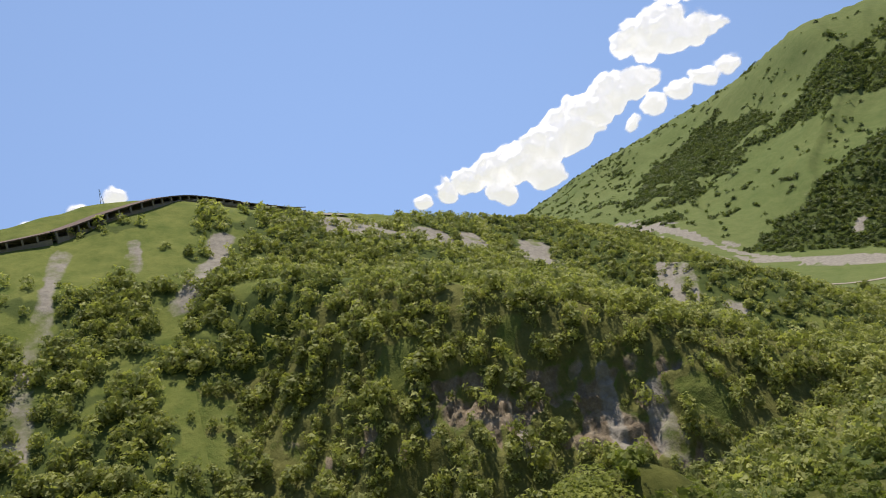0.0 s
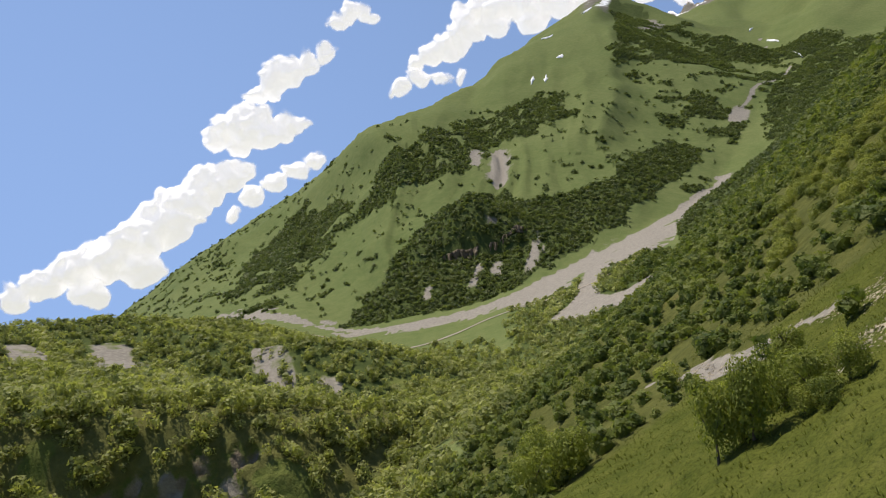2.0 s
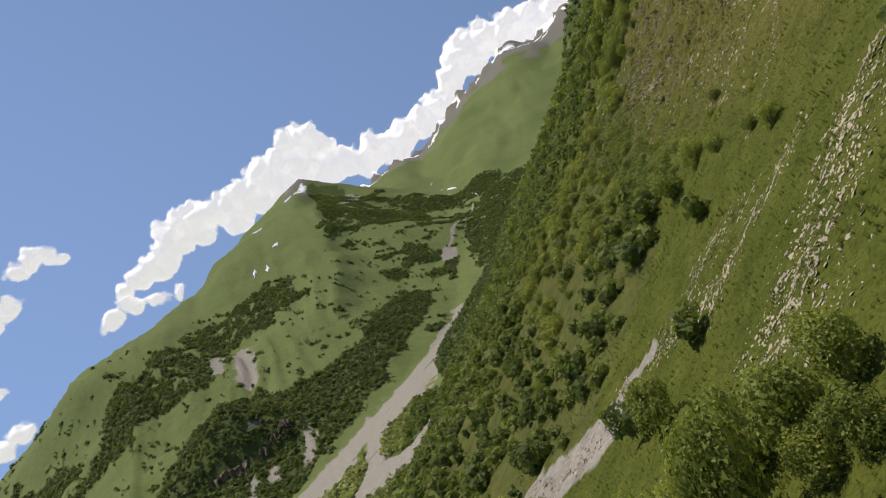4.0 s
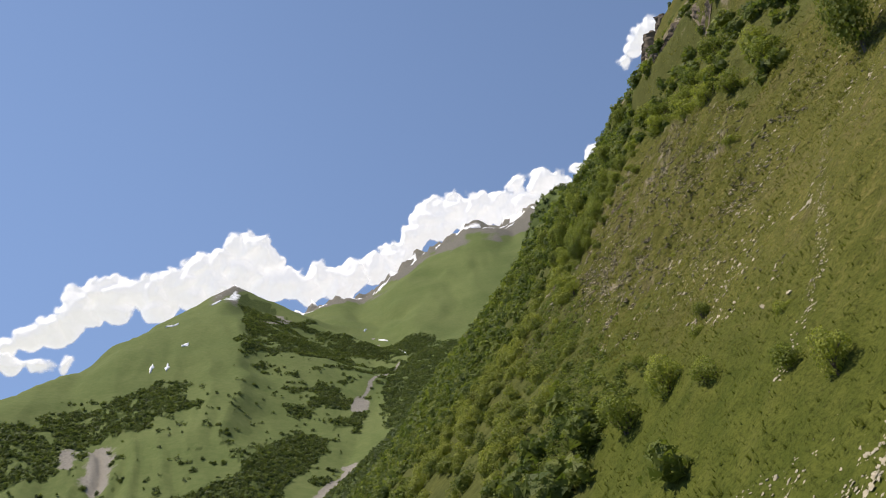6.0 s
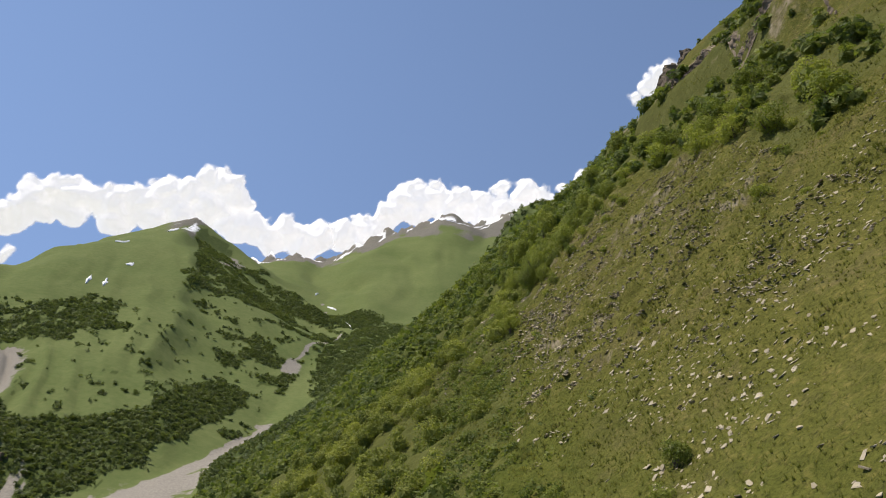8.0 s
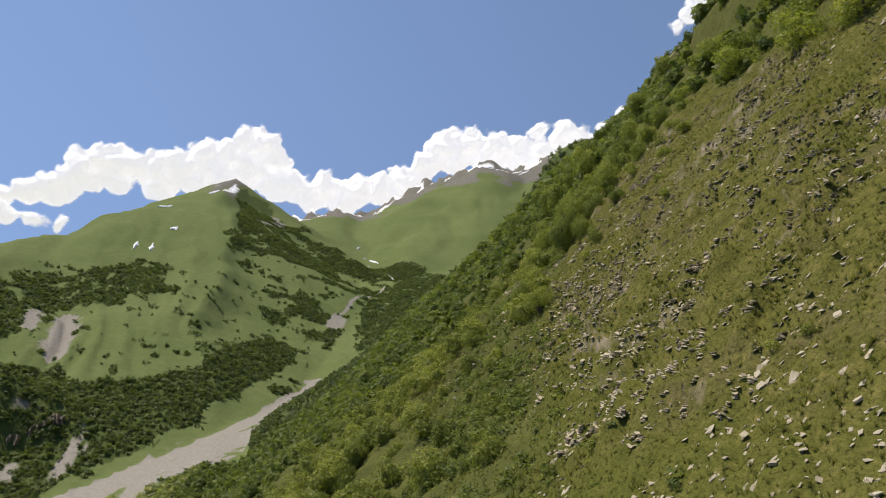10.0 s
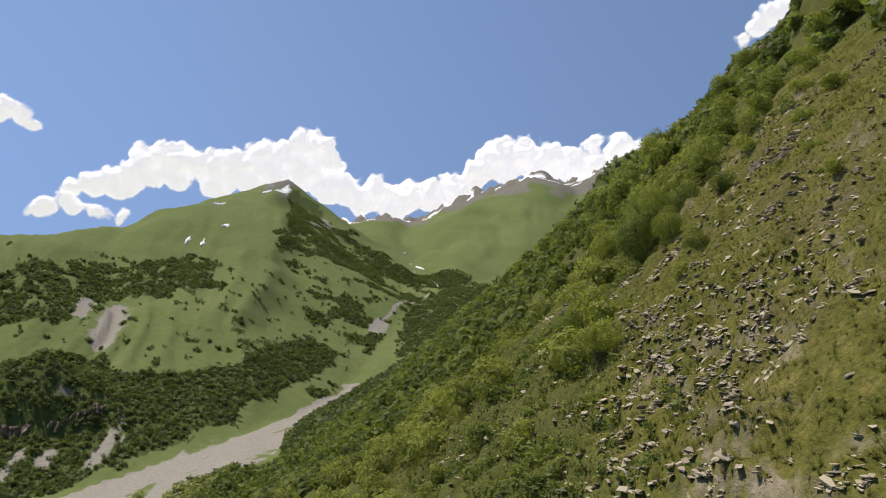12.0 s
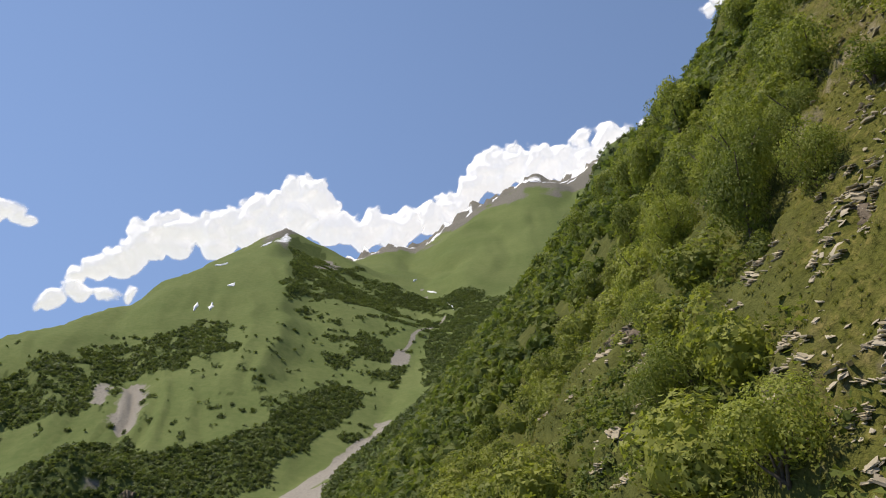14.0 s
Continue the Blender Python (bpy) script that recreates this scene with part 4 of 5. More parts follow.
DARK_BUSH = "round dark green bush on the open grassy slope"
LEAFY_BUSH = "dense bright green bush rooted among stones"
TALL_TREE = "leafy green broadleaf tree on the steep slope"
for x, y, h, w in ((17.7, 25.7, 1.6, 0.8), (20.6, 41.2, 1.7, 0.8), (19.0, 39.2, 1.6, 0.8), (16.7, 46.6, 1.6, 0.8), (14.9, 30.5, 2.6, 1.2), (14.6, 21.6, 1.9, 0.9), (14.4, 18.1, 2.2, 1.0), (36.6, 57.6, 2.2, 1.2)):
    plant(x, y, h, w, True, DARK_BUSH)
for x, y, h, w in ((46, 61, 4.6, 2.6), (54.3, 83.3, 5.4, 3.4), (52.9, 91.1, 5, 3.2), (49.7, 99.8, 4.8, 3.0), (45.5, 82.3, 4.6, 2.8), (44.9, 73.4, 4.4, 2.8), (44.6, 67.1, 4.2, 2.5), (50, 68, 4.2, 2.6), (48, 77, 4, 2.6), (50, 89, 4.4, 2.8), (54, 106, 4.6, 3.0), (57, 117, 5, 3.2), (60, 130, 5, 3.2),
                   (15.2, 37.5, 3.6, 1.8), (12.9, 41.2, 4.2, 2.1), (25.1, 97.2, 3.1, 1.6), (24.3, 97.9, 2.7, 1.3), (26.3, 96.9, 2.0, 0.9), (27.0, 99.9, 1.5, 0.7), (24.6, 90.6, 3.4, 1.7), (30.4, 92.1, 2.4, 1.2), (26, 104, 2.6, 1.4), (27, 108, 2.4, 1.4),
                   (38, 101, 2.4, 1.5), (41.5, 103, 2.6, 1.6), (45, 107, 2.6, 1.6), (48.5, 112, 2.8, 1.7), (43, 99, 2.0, 1.3), (39.5, 97, 1.8, 1.2), (52, 119, 3, 1.8), (35, 100, 2.2, 1.3)):
    plant(x, y, h, w, True, LEAFY_BUSH)
for x, y, h, w in ((39.8, 40.2, 8.5, 3.0), (29.1, 99.9, 5.1, 1.8), (30.2, 102, 5.8, 2.0), (29.5, 110.5, 5.5, 2.0), (30.5, 97.4, 3.5, 1.4), (31.4, 105, 5.4, 1.9), (33, 113, 5.4, 2.0), (28.4, 115, 5.0, 1.9), (35, 121, 5.6, 2.2), (35.0, 139.7, 6.1, 2.4), (38, 128, 6, 2.3), (45.3, 149.0, 8.6, 3.2), (40.1, 146.0, 8.2, 3.0), (49, 158, 8, 3.0), (40, 155, 7, 2.8), (45, 163, 7.5, 3.0), (52, 168, 8, 3.0), (50, 178, 8, 3.2), (44, 171, 7, 2.8), (60.4, 160.1, 8, 3.4),
                   (36.6, 106, 4.6, 1.9), (34.6, 110, 4.8, 1.9), (38.5, 112, 4.6, 2.0), (41, 117, 5.0, 2.1), (37, 119, 4.8, 2.0), (44, 124, 5.2, 2.2), (47, 127, 5.4, 2.3), (40.5, 107, 3.8, 1.7), (44, 113, 4.2, 1.9), (48, 119, 4.6, 2.0), (33.5, 103.5, 3.8, 1.6), (51, 128, 5, 2.2), (46, 134, 5.4, 2.3)):
    plant(x, y, h, w, False, TALL_TREE)
for x, y, h, w in ((58.7, 192.6, 9, 4.0), (49.6, 206.7, 9, 4.0), (43.2, 210.3, 9, 4.0), (97.3, 232.3, 10, 4.2), (-0.9, 10.8, 3.9, 1.6), (-0.2, -3.1, 3.5, 1.6), (1.2, -5.6, 3.6, 1.6), (2.9, -5.6, 3.0, 1.3), (0.9, -6.8, 2.0, 1.0), (2.0, -7.8, 2.0, 1.0), (-1.6, -2.2, 3.4, 1.5), (-3.3, -6.8, 5.6, 1.7), (-1.5, -7.0, 5.8, 1.7), (-2.2, -5.4, 4.4, 1.5), (-19.9, 12.7, 7.2, 3.0), (-24.6, 16.1, 6.8, 2.8), (-22, 9, 6.4, 2.6), (-27, 22, 6, 2.6)):
    plant(x, y, h, w, False, TALL_TREE)
for x, y, h, w in ((-14.7, 31.8, 4.4, 2.2), (-24.2, 57.1, 3.9, 1.9), (-28.0, 59.1, 3.6, 1.7), (-34.9, 57.3, 5.1, 2.4), (-35, -33.5, 4.8, 4.4), (-30, -24, 2.6, 2.4), (-41, -33, 3.4, 3.0)):
    plant(x, y, h, w, True, "rounded light green bush at the ravine's edge")


# ---- stones, slabs and tussocks ----
def slab_mesh(seed):
    """A thin cleaved plate, broken round the rim: deep in x, long in y, about 1 m by 0.6 m."""
    rng = random.Random(seed)
    n = rng.randrange(5, 8)
    pts = []
    for k in range(n):
        a, r = 2 * math.pi * (k + rng.uniform(-.38, .38)) / n, rng.uniform(0.62, 1.2)
        pts.append((math.cos(a) * 0.34 * r, math.sin(a) * 0.45 * r))
    th, tilt = rng.uniform(0.028, 0.06), rng.uniform(-0.05, 0.05)
    vs = [(x * 0.9, y * 0.93, -th + rng.uniform(-.012, .012)) for x, y in pts] + [(x, y, th * 0.5 + tilt * y) for x, y in pts] + [(x * 0.97, y * 0.98, th + tilt * y + rng.uniform(-.015, .015)) for x, y in pts]
    fs = [tuple(range(n))[::-1], tuple(range(2 * n, 3 * n))]
    for o in (0, n):
        fs += [(o + k, o + (k + 1) % n, o + n + (k + 1) % n, o + n + k) for k in range(n)]
    me = bpy.data.meshes.new("slab")
    me.from_pydata(vs, [], fs)
    me.materials.append(STONE)
    return me


SLABS = [slab_mesh(s) for s in range(16)]
stone_rng = random.Random(11)


def turf(x, y):
    a, b = np.array([x]), np.array([y])
    return float((land(a, b) + fine(a, b))[0])


def outcrop(x, y, size, count, label, rise=1.0):
    """Ledges of thin plates stacked level, each course set back into the slope."""
    root = new("rock_outcrop")
    root.location = (x, y, turf(x, y))
    turn = stone_rng.gauss(0.0, 0.25)
    up, back, shift, course = 0.0, 0.0, 0.0, 0
    for k in range(count):
        if course == 0:
            course = stone_rng.randrange(2, 7)
            shift = stone_rng.gauss(0, 1.2) * size
            back = stone_rng.uniform(-2.3, 2.3) * size
            up = turf(x + back, y + shift) - root.location.z + 0.02 * size
        s = size * stone_rng.uniform(0.45, 1.1)
        ob = part("slab", stone_rng.choice(SLABS), root)
        ob.matrix_basis = Matrix.LocRotScale((back + stone_rng.gauss(0, 0.07) * size, shift + stone_rng.gauss(0, 0.16) * size, up), Euler((stone_rng.gauss(0.05, 0.22), stone_rng.gauss(-0.08, 0.24), turn + stone_rng.gauss(0, 0.6))), (s * stone_rng.uniform(0.8, 1.3), s * stone_rng.uniform(0.8, 1.3), s * stone_rng.uniform(0.7, 1.3)))
        up += size * stone_rng.uniform(0.09, 0.16) * rise
        back += size * stone_rng.uniform(0.04, 0.15)
        course -= 1
    return tagged(root, label, "rock outcrop", "outcrops on the hillside")


for x, y in OUTCROPS + LEDGES:
    outcrop(x, y, stone_rng.choice((0.36, 0.44, 0.52)) * stone_rng.uniform(0.9, 1.1) * (0.8 if y < 92 and x < 29 and y > 74 else 1.0), stone_rng.randrange(50, 76), "stack of thin grey-brown slate slabs jutting from the turf")
k = 0
while k < 300:
    y = stone_rng.uniform(46, 122) if k % 3 == 0 else stone_rng.uniform(54, 100)
    x = float(foot(np.array([y]))[0]) + stone_rng.uniform(2, 25)
    if ledges(np.array([x]), np.array([y]))[1][0] < 0.35:
        continue
    k += 1
    outcrop(x, y, stone_rng.uniform(0.28, 0.6), stone_rng.randrange(6, 13), "small broken ledge of grey slate in the grass")


def rock_face(line, height, uphill, seed, label):
    """A broken wall of rock standing out of the slope, its top running back into the turf."""
    p = np.array(line, dtype=float)
    seg = np.concatenate([[0], np.cumsum(np.hypot(*np.diff(p, axis=0).T))])
    step_ = max(height / 30.0, 0.22)
    a = np.arange(0, seg[-1], step_)
    prof = np.array([(-0.12, -0.35), (-0.05, -0.1), (0, 0.0), (0.02, 0.1), (0.05, 0.2), (0.06, 0.3), (0.1, 0.4), (0.11, 0.5), (0.15, 0.6), (0.17, 0.7), (0.2, 0.8), (0.24, 0.9), (0.30, 1.0), (0.42, 1.0), (0.6, 0.8), (0.7, 0.5)])
    fine_v = np.linspace(0, len(prof) - 1, 44)
    back, up = np.interp(fine_v, np.arange(len(prof)), prof[:, 0]), np.interp(fine_v, np.arange(len(prof)), prof[:, 1])
    cx, cy = np.interp(a, seg, p[:, 0]), np.interp(a, seg, p[:, 1])
    base = land(cx, cy)
    h = height * np.clip(np.sin(np.pi * a / seg[-1]), 0, 1) ** 0.5 * (0.75 + 0.45 * fbm(a, a * 0, height * 1.2, 3, seed))
    A, V = np.meshgrid(a, fine_v, indexing="ij")
    Z = up[None] * h[:, None]
    rough = (np.abs(fbm(A, Z * 0.25, height * 0.34, 4, seed + 3, 0.6)) - 0.35) * 0.20 * height + np.floor(3 * vnoise(A / (height * 0.13), Z / (height * 0.10), seed + 7)) * 0.022 * height
    depth = back[None] * h[:, None] - rough * step(-0.2, 0.1, up)[None] * (1 - step(0.45, 0.7, back))[None]
    co = np.stack([cx[:, None] + uphill[0] * depth, cy[:, None] + uphill[1] * depth, base[:, None] + Z], -1)
    return tagged(new("cliff", fast_mesh("cliff", co.reshape(-1, 3), grid_quads(len(a), len(fine_v)), CLIFF_ROCK)), label, "cliff", "rock walls of the valley")


rock_face(((-470, 712), (-430, 728), (-395, 750), (-365, 785)), 30, (-0.45, 0.89), 6, "shadowed dark cliff under the wooded bluff")
for line, height, uphill, seed in ((((112, 270), (110, 250), (116, 232), (108, 214)), 15, (1.0, 0.1), 7), (((124, 262), (127, 244), (122, 226)), 14, (1.0, 0.1), 8), (((104, 222), (100, 205), (92, 190)), 9, (1.0, -0.2), 9)):
    rock_face(line, height, uphill, seed, "weathered layered crag on the skyline above the bushes")
for line, height, seed in ((((71, 138), (67, 130), (70, 120)), 5.0, 10), (((68, 112), (66, 104), (68, 96)), 4.5, 11), (((66, 92), (67, 86), (64, 80)), 4.0, 12), (((84, 170), (80, 156), (76, 146)), 6.0, 13), (((72, 700), (70, 650), (72, 600)), 14.0, 14), (((24.6, 112.5), (25.0, 108), (25.8, 102.5)), 1.9, 15), (((30.5, 133), (28.2, 127), (27.6, 122)), 2.4, 16), (((29.2, 97), (29.8, 95), (29.2, 92.5)), 1.3, 17), (((36, 98), (35, 94.5), (36.5, 91)), 1.5, 18)):
    rock_face(line, height, (1.0, 0.0), seed, "low weathered rock step in the steep slope")

count = 0
while count < 295:
    y = stone_rng.uniform(26, 112)
    x = float(foot(np.array([y]))[0]) + abs(stone_rng.gauss(0, 12)) - 1
    if stone_rng.random() > 0.25 + 0.75 * (vnoise(np.array([x / 5.0]), np.array([y / 5.0]), 7)[0] > 0.0):
        continue
    ob = new("stone", SLABS[count % 16])
    s = stone_rng.uniform(0.22, 0.55)
    ob.matrix_basis = Matrix.LocRotScale((x, y, turf(x, y) + 0.04), Euler((stone_rng.gauss(0, 0.25), stone_rng.gauss(-0.65, 0.3), stone_rng.gauss(0, 0.9))), (s, s * stone_rng.uniform(0.5, 1.0), s * stone_rng.uniform(0.8, 1.8)))
    tagged(ob, "pale grey slate stone lying in the grass", "stone", "loose stones on the hillside")
    count += 1


def strewn(name, x, y, size, label, category, dip=0.75):
    """Broken plates of stone by the thousand, in one mesh; dip: how far they lean with the slope."""
    rng = np.random.default_rng(len(x))
    v = np.array([(a, b, c) for c in (-0.19, 0.19) for a, b in ((-1, -0.8), (1, -0.9), (0.9, 0.8), (-0.8, 1))])
    q = np.array([(3, 2, 1, 0), (4, 5, 6, 7), (0, 1, 5, 4), (1, 2, 6, 5), (2, 3, 7, 6), (3, 0, 4, 7)])
    n = len(x)
    p = v[None] * rng.uniform(0.45, 1.2, (n, 8, 3)) * (size[:, None] * rng.uniform(0.55, 1.3, (n, 3)))[:, None, :]
    t = rng.uniform(0, 6.28, (n, 1))
    p = np.stack([p[..., 0] * np.cos(t) - p[..., 1] * np.sin(t), p[..., 0] * np.sin(t) + p[..., 1] * np.cos(t), p[..., 2]], -1)
    lean = rng.normal(size=(n, 2, 1)) * 0.28
    p[..., 2] += (dip + lean[:, 0]) * p[..., 0] + lean[:, 1] * p[..., 1]
    co = p + np.stack([x, y, land(x, y) + fine(x, y) + 0.16 * size], -1)[:, None, :]
    faces = (q[None] + (np.arange(n) * 8)[:, None, None]).reshape(-1, 4)
    return tagged(new(name, fast_mesh(name, co.reshape(-1, 3), faces, PALE_STONE)), label, category, kind="stuff")


def along(line, n, spread):
    """Points scattered beside a line."""
    p = np.array(line, dtype=float)
    k = rng.uniform(0, len(p) - 1, n)
    i = np.arange(len(p))
    return np.interp(k, i, p[:, 0]) + rng.normal(size=n) * spread, np.interp(k, i, p[:, 1]) + rng.normal(size=n) * spread


PALE_STONE = rough_material("pale_slate_chips", (0.17, 0.148, 0.108), (0.52, 0.455, 0.335), 2.5, 0.05)
rng = np.random.default_rng(21)
y = rng.uniform(30, 135, 22000)
x = foot(y) + rng.uniform(-1, 32, len(y))
keep = (vnoise(x / 6, y / 6, 7) + 0.7 * vnoise(x / 1.9, y / 1.9, 8) > 0.12) & (covers(x, y)[0] < 0.4)
x, y = x[keep], y[keep]
strewn("slope_stones", x, y, 0.035 + 0.13 * rng.uniform(size=len(x)) ** 2, "small grey stones strewn over the grass", "stones")
y = rng.uniform(38, 128, 105000)
x = foot(y) + rng.uniform(-2, 34, len(y))
keep = (ledges(x, y)[1] > 0.3) & (fbm(x, y, 5, 3, 181) > -0.1) & (covers(x, y)[0] < 0.5)
x, y = x[keep], y[keep]
strewn("ledge_slates", x, y, 0.055 + 0.125 * rng.uniform(size=len(x)) ** 1.6, "tan slate plates breaking out of the turf in ledges", "slate ledges", 0.15)
xs, ys = [], []
for line, n, spread in (([(13, 12), (9, 14), (6, 14), (4, 19), (2, 23)], 1900, 0.8), ([(14, 4), (9, 3), (5, 1.5), (3, -1)], 3200, 1.4), ([(11, 17), (8, 20), (5, 21)], 700, 0.9)):
    ax_, ay_ = along(line, n, spread)
    xs.append(ax_)
    ys.append(ay_)
x, y = np.concatenate(xs), np.concatenate(ys)
strewn("scree", x, y, 0.022 + 0.075 * rng.uniform(size=len(x)) ** 2, "pale broken slate scree streaming down the turf", "scree")
x, y = along([(-13, 35), (-8, 28.5), (-4, 23.5), (-1, 24.5)], 1100, 1.0)
strewn("gravel", x, y, rng.uniform(0.04, 0.11, len(x)), "pale gravel on the bare washed-out patch", "gravel")
x, y = along([(46, 56), (42, 50), (36, 42), (29, 34.5), (23, 28), (20, 25), (17, 23), (14, 22)], 950, 0.22)
strewn("stone_track", x, y, rng.uniform(0.025, 0.065, len(x)), "narrow runnel of pale stones down the slope", "scree")

# grass in tussocks: fans of blades round one root
GRASS = leaf_material("hill_grass", (0.095, 0.105, 0.026), (0.300, 0.290, 0.100))
FRESH_GRASS = leaf_material("meadow_grass", (0.078, 0.098, 0.016), (0.145, 0.155, 0.034))


def tussocks(name, x, y, mat, label, tall, blades=9):
    open_ = np.ones(len(x), dtype=bool)
    for ox, oy in OUTCROPS + LEDGES:
        open_ &= np.hypot(x - ox, y - oy) > 0.55
    x, y = x[open_], y[open_]
    n = len(x)
    z = land(x, y) + fine(x, y) - 0.03
    size = tall * rng.uniform(0.5, 1.3, (n, 1)) * (0.8 + 0.6 * step(0.0, 0.6, vnoise(x / 2.5, y / 2.5, 23)))[:, None]
    t = rng.uniform(0, 6.28, (n, 1)) + np.arange(blades) * (6.28 / blades) + rng.normal(size=(n, blades)) * 0.3
    out, up, wd = size * rng.uniform(0.1, 0.6, (n, blades)), size * rng.uniform(0.5, 1.2, (n, blades)), size * (0.05 + 0.7 / blades)
    root = np.stack([x, y, z], -1)[:, None, :]
    # the slope tips every fan downhill
    tip = np.stack([np.cos(t) * out - 0.35 * size, np.sin(t) * out, up + 0.55 * (np.cos(t) * out - 0.35 * size)], -1)
    side = np.stack([-np.sin(t) * wd, np.cos(t) * wd, 0.0 * t], -1)
    co = np.concatenate([root, root + side + tip * 0.12, root + tip], 1)
    i = np.arange(blades)
    f = np.stack([0 * i, 1 + i, 1 + blades + i], -1)
    faces = (f[None] + (np.arange(n) * (1 + 2 * blades))[:, None, None]).reshape(-1, 3)
    me = fast_mesh(name, co.reshape(-1, 3), faces, mat)
    hue = np.clip(0.5 + 0.35 * fbm(x, y, 2.2, 3, 171) + 0.12 * rng.normal(size=n), 0, 1)
    me.attributes.new("tint", "FLOAT", "POINT").data.foreach_set("value", np.repeat(hue, 1 + 2 * blades).astype(np.float32))
    return tagged(new(name, me), label, "grass", kind="stuff")


rng = np.random.default_rng(31)
y = rng.uniform(24, 126, 54000)
x = foot(y) + rng.uniform(-3, 31, len(y))
keep = (rng.uniform(size=len(x)) < 0.30 + 0.7 * step(-0.5, 0.3, vnoise(x / 3.0, y / 3.0, 17))) & (rng.uniform(size=len(x)) < np.interp(y, [22, 60, 110, 128], [0.6, 0.9, 1, 0.5]))
tussocks("grass", x[keep], y[keep], GRASS, "yellow-green mountain grass in tussocks", 0.19)
y = rng.uniform(38, 122, 15000)
x = foot(y) + rng.uniform(-2, 30, len(y))
keep = rng.uniform(size=len(x)) < 0.25 + 0.75 * step(-0.3, 0.3, vnoise(x / 4.0, y / 4.0, 19))
tussocks("tall_grass", x[keep], y[keep], GRASS, "shaggy olive grass clumps among the stones", 0.25, 24)
y = rng.uniform(40, 122, 5200)
x = foot(y) + rng.uniform(-2, 29, len(y))
keep = ledges(x, y)[1] < 0.5
tussocks("shaggy_grass", x[keep], y[keep], GRASS, "rounded shaggy hummocks of olive grass", 0.30, 40)
y = rng.uniform(24, 140, 9000)
x = foot(y) + rng.uniform(31, 62, len(y))
tussocks("upper_grass", x, y, GRASS, "coarse yellow-green grass on the upper slope", 0.34)
y = rng.uniform(-45, 48, 15000)
x = foot(y) + rng.uniform(-34, 2, len(y))
keep = covers(x, y)[2] < 0.3
tussocks("meadow_grass", x[keep], y[keep], FRESH_GRASS, "fresh green meadow grass on the lower slope", 0.22)
STRAW = leaf_material("dry_grass", (0.120, 0.098, 0.050), (0.340, 0.285, 0.170))
for name, mat, label, n, tall, seed in (("dry_grass", STRAW, "dry straw-coloured grass clumps on the slope", 5200, 0.21, 43), ("fresh_grass", FRESH_GRASS, "fresh green grass clumps on the slope", 5200, 0.24, 53)):
    y = rng.uniform(40, 122, n)
    x = foot(y) + rng.uniform(-1, 29, n)
    keep = vnoise(x / 3.0, y / 3.0, seed) + 0.5 * vnoise(x / 9.0, y / 9.0, seed + 1) > -0.15
    tussocks(name, x[keep], y[keep], mat, label, tall, 20)
spots = 0
while spots < 46:
    y = stone_rng.uniform(48, 118)
    x = float(foot(np.array([y]))[0]) + stone_rng.uniform(2, 26)
    h = stone_rng.uniform(0.5, 1.3)
    plant(x, y, h, h * stone_rng.uniform(0.55, 0.8), True, "low green shrub among slate ledges")
    spots += 1


# ---- the road on the far ridge, its gallery and mast, and the valley track ----
def ribbon(name, line, width, lift, mat, label, category):
    pts = []
    for (ax, ay), (bx, by) in zip(line[:-1], line[1:]):
        n = max(2, int(math.hypot(bx - ax, by - ay) / 6))
        pts += [(ax + (bx - ax) * k / n, ay + (by - ay) * k / n) for k in range(n)]
    pts.append(line[-1])
    p = np.array(pts)
    for k in range(4):
        p[1:-1] = (p[:-2] + 2 * p[1:-1] + p[2:]) / 4
    d = np.gradient(p, axis=0)
    nrm = np.stack([-d[:, 1], d[:, 0]], -1) / np.linalg.norm(d, axis=1)[:, None]
    rows = np.stack([p + nrm * width / 2 * s for s in (-1, -0.3, 0.3, 1)], 1)
    z = np.maximum(land(rows[..., 0].ravel(), rows[..., 1].ravel()).reshape(rows.shape[:2]), land(p[:, 0], p[:, 1])[:, None] - 0.3) + lift
    co = np.concatenate([rows, z[..., None]], -1).reshape(-1, 3)
    return tagged(new(name, fast_mesh(name, co, grid_quads(len(p), 4), mat, True)), label, category, kind="structure")


DIRT = rough_material("pale_gravel_road", (0.22, 0.195, 0.155), (0.36, 0.32, 0.265), 0.5, 0.05)
ribbon("valley_track", [(-560, 470), (-443, 455), (-389, 441), (-350, 462), (-318, 520), (-282, 546), (-216, 550), (-160, 590)], 3.8, 0.5, DIRT, "pale unpaved track across the valley meadow", "track")
LINE = [(-332, -150), (-342, -115), (-364, -94), (-382, -72), (-404, -48), (-425, -22), (-436, 2), (-450, 30)]
ribbon("ridge_road", LINE + [(-470, 60)], 9.0, 0.4, DIRT, "road cut along the grassy ridge", "road")


SNOW = rough_material("old_snow", (0.70, 0.72, 0.75), (0.88, 0.89, 0.90), 0.2, 0.3)
WATER = rough_material("white_water", (0.62, 0.66, 0.68), (0.85, 0.87, 0.88), 0.5, 0.2, 0.4)


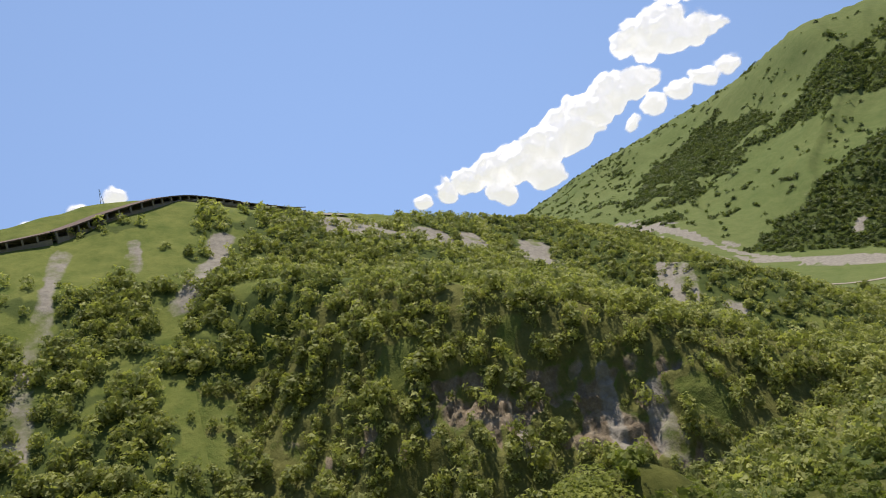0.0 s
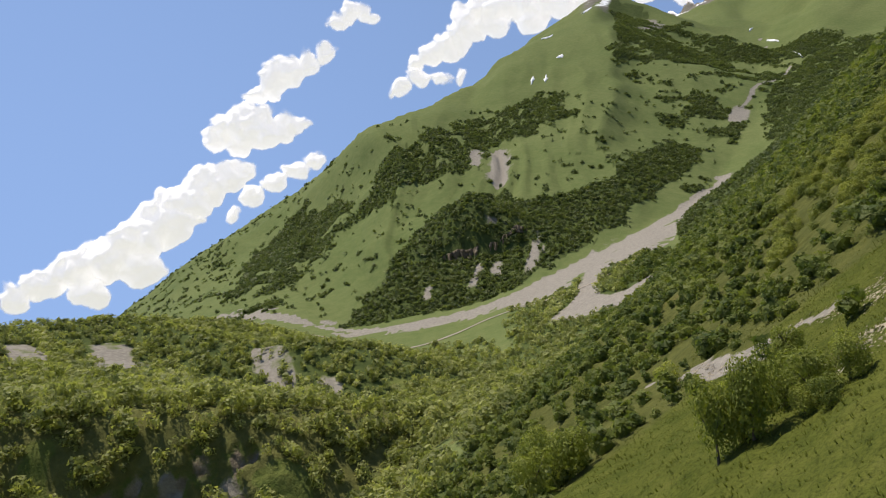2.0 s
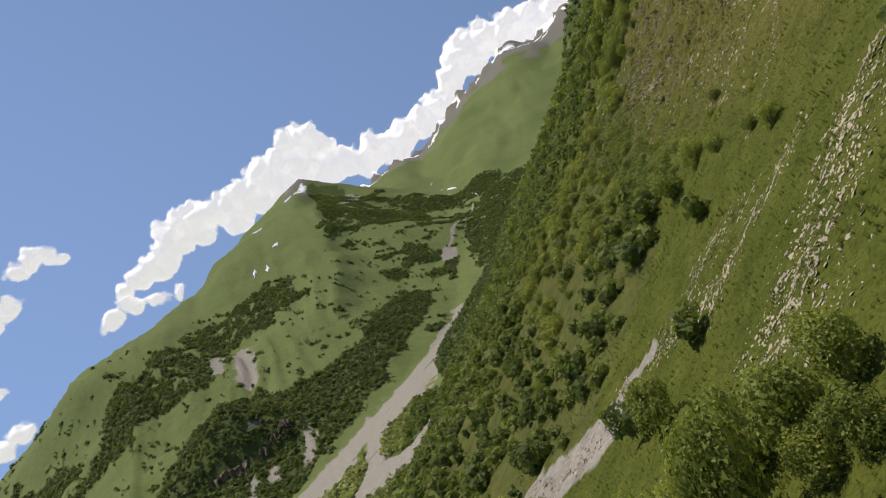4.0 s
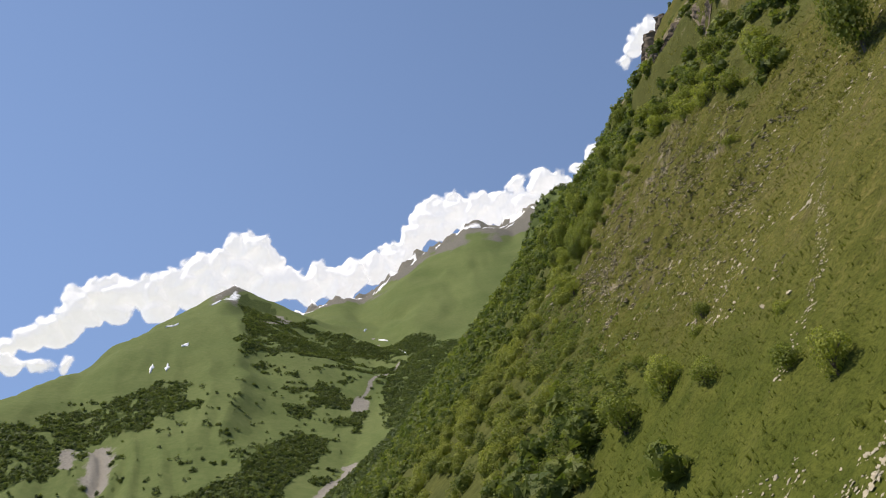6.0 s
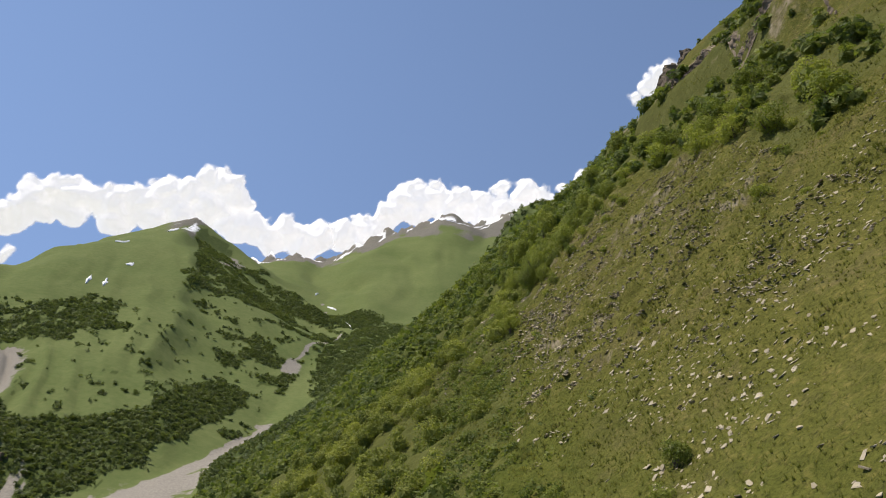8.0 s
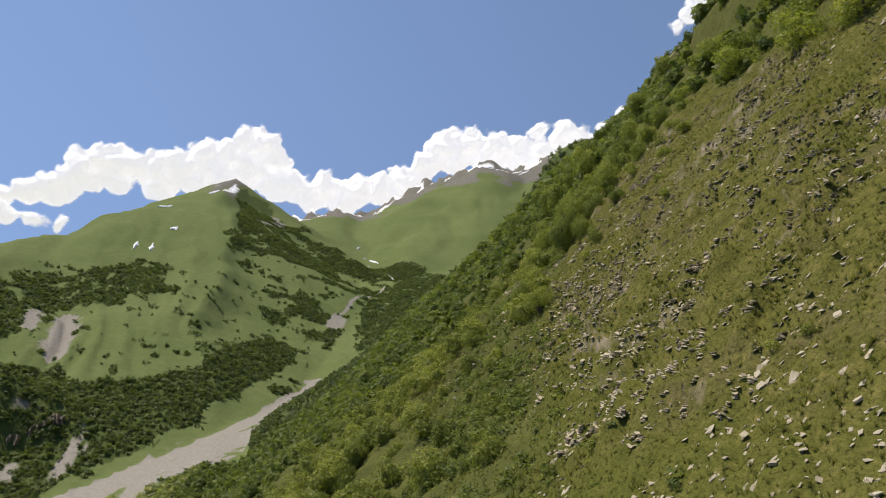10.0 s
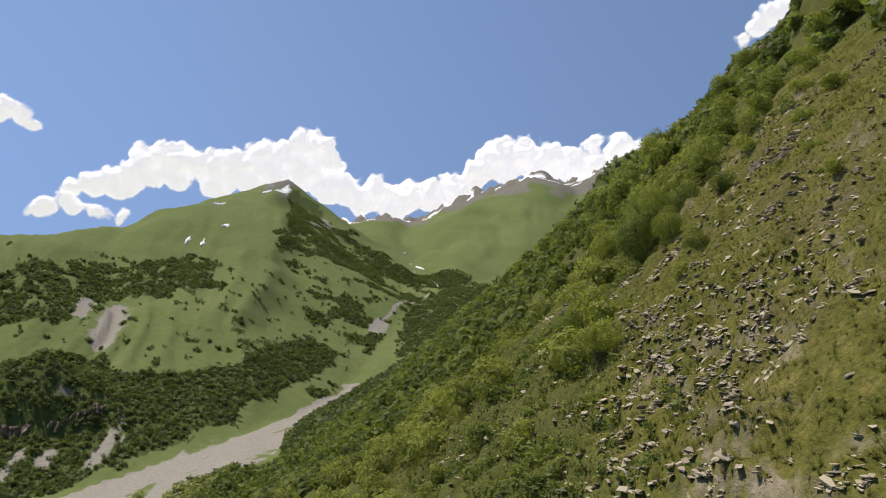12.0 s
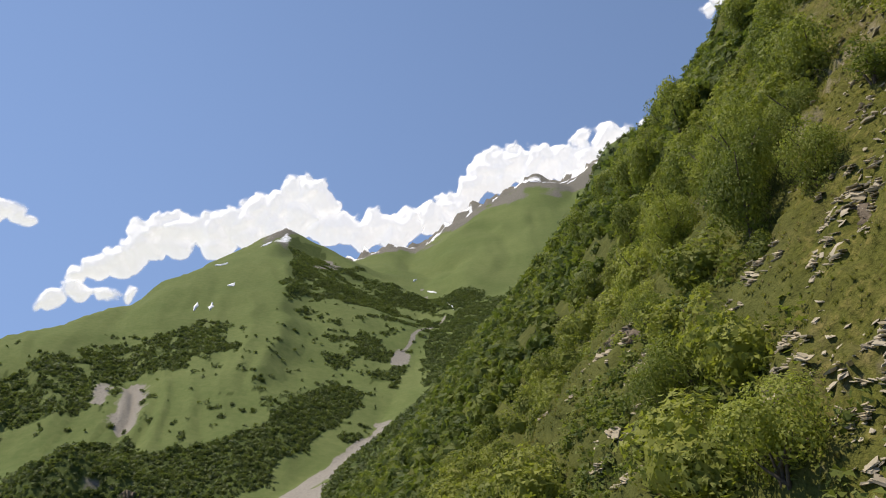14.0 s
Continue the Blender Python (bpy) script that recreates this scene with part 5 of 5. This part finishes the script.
def drape(name, line, width, mat, label, category, seed):
    """A ragged tapering strip lying on the mountainside."""
    p = np.array(line, dtype=float)
    k = np.linspace(0, len(p) - 1, 26)
    c = np.stack([np.interp(k, np.arange(len(p)), p[:, 0]), np.interp(k, np.arange(len(p)), p[:, 1])], -1)
    length = np.hypot(*(p[-1] - p[0]))
    c[:, 0] += fbm(k * 3, k * 0, 2.0, 3, seed) * width * 0.7
    d = (p[-1] - p[0]) / length
    w = width * np.sin(np.pi * np.linspace(0.03, 0.97, 26)) ** 0.6 * (0.9 + 0.6 * fbm(k * 6, k * 0, 1.5, 3, seed + 4))
    cols = [c + np.array([-d[1], d[0]]) * (w * s)[:, None] for s in (-1, -0.5, 0, 0.5, 1)]
    rows = np.stack(cols, 1)
    z = land(rows[..., 0].ravel(), rows[..., 1].ravel()).reshape(rows.shape[:2]) + np.array([0.5, 3.5, 4.5, 3.5, 0.5])
    co = np.concatenate([rows, z[..., None]], -1).reshape(-1, 3)
    return tagged(new(name, fast_mesh(name, co, grid_quads(26, 5), mat, True)), label, category)


for k, (w, line) in enumerate(STREAKS[:5]):
    drape("snow_patch", [q[:2] for q in line], w * 1.3, SNOW, "narrow patch of old white snow below the summit", "snow", 60 + k)
for k, line in enumerate(([(540, 3850), (640, 3885)], [(600, 3925), (720, 3940)], [(470, 3900), (540, 3940)], [(690, 3860), (760, 3900)])):
    drape("snow_patch", line, 11, SNOW, "broken patch of old snow on the far brown peak", "snow", 80 + k)
for k, (w, line) in enumerate(STREAKS[5:]):
    drape("waterfall", [q[:2] for q in line], w * 1.1, WATER, "thin white waterfall in the upper valley", "waterfall", 70 + k)


def box(name, a, b, z0, z1, thick, mat, parent):
    """A straight beam or wall from a to b."""
    (ax, ay), (bx, by) = a, b
    l = math.hypot(bx - ax, by - ay)
    nx, ny = -(by - ay) / l * thick / 2, (bx - ax) / l * thick / 2
    vs = [(ax + nx, ay + ny, z0), (ax - nx, ay - ny, z0), (bx - nx, by - ny, z0), (bx + nx, by + ny, z0)]
    vs += [(x, y, z + z1 - z0) for x, y, z in vs]
    return mesh_object(name, vs, [(3, 2, 1, 0), (4, 5, 6, 7), (0, 1, 5, 4), (1, 2, 6, 5), (2, 3, 7, 6), (3, 0, 4, 7)], mat, parent)


gallery = tagged(new("avalanche_gallery"), "long brown concrete avalanche gallery over the ridge road", "road gallery")
walk_pts = []
for (ax, ay), (bx, by) in zip(LINE[:-1], LINE[1:]):
    n = max(1, int(math.hypot(bx - ax, by - ay) / 6))
    walk_pts += [(ax + (bx - ax) * k / n, ay + (by - ay) * k / n) for k in range(n)]
gz_ = [float(land(np.array([px]), np.array([py]))[0]) for px, py in walk_pts]
gz_ = np.convolve(np.pad(gz_, 3, mode="edge"), np.ones(7) / 7, "valid")
for k in range(len(walk_pts) - 1):
    (ax, ay), (bx, by) = walk_pts[k], walk_pts[k + 1]
    z = float(gz_[k])
    roof = box("roof_panel", (ax, ay), (bx, by), z + 3.5, z + 4.1, 9.0, ROOFING, gallery)
    for v in roof.data.vertices:
        if math.hypot(v.co.x - bx, v.co.y - by) < math.hypot(v.co.x - ax, v.co.y - ay):
            v.co.z += float(gz_[k + 1]) - z
    l = math.hypot(bx - ax, by - ay)
    ox, oy = (by - ay) / l * 4.0, -(bx - ax) / l * 4.0
    box("post", (ax + ox, ay + oy), (ax + ox + (bx - ax) * 0.14, ay + oy + (by - ay) * 0.14), z - 3, z + 3.5, 0.8, CONCRETE, gallery)
    box("back_wall", (ax - ox, ay - oy), (bx - ox, by - oy), z - 3, z + 3.5, 0.6, CONCRETE, gallery)
    box("parapet", (ax + ox, ay + oy), (bx + ox, by + oy), z - 3, z + 0.9, 0.5, CONCRETE, gallery)


def mast(x, y, h):
    root = new("lattice_mast")
    root.location = (x, y, float(land(np.array([x]), np.array([y]))[0]))
    STEEL = rough_material("galvanised_steel", (0.10, 0.11, 0.12), (0.2, 0.21, 0.22), 3.0, 0.01, 0.5)
    for sx, sy in ((-1, -1), (1, -1), (1, 1), (-1, 1)):
        v, f = tube([(sx * 0.9, sy * 0.9, -0.5), (sx * 0.35, sy * 0.35, h * 0.6), (sx * 0.1, sy * 0.1, h)], [0.13, 0.11, 0.08], 4)
        mesh_object("leg", v, f, STEEL, root)
    for k in range(4):
        z = h * (0.25 + 0.2 * k)
        v, f = tube([(-0.9 if k < 3 else -1.6, 0, z), (0.9 if k < 3 else 1.6, 0, z + 0.4)], [0.09, 0.09], 4)
        mesh_object("crossbar", v, f, STEEL, root)
    return tagged(root, "dark lattice power mast on the grassy ridge", "mast")


mast(-398, -95, 9.0)
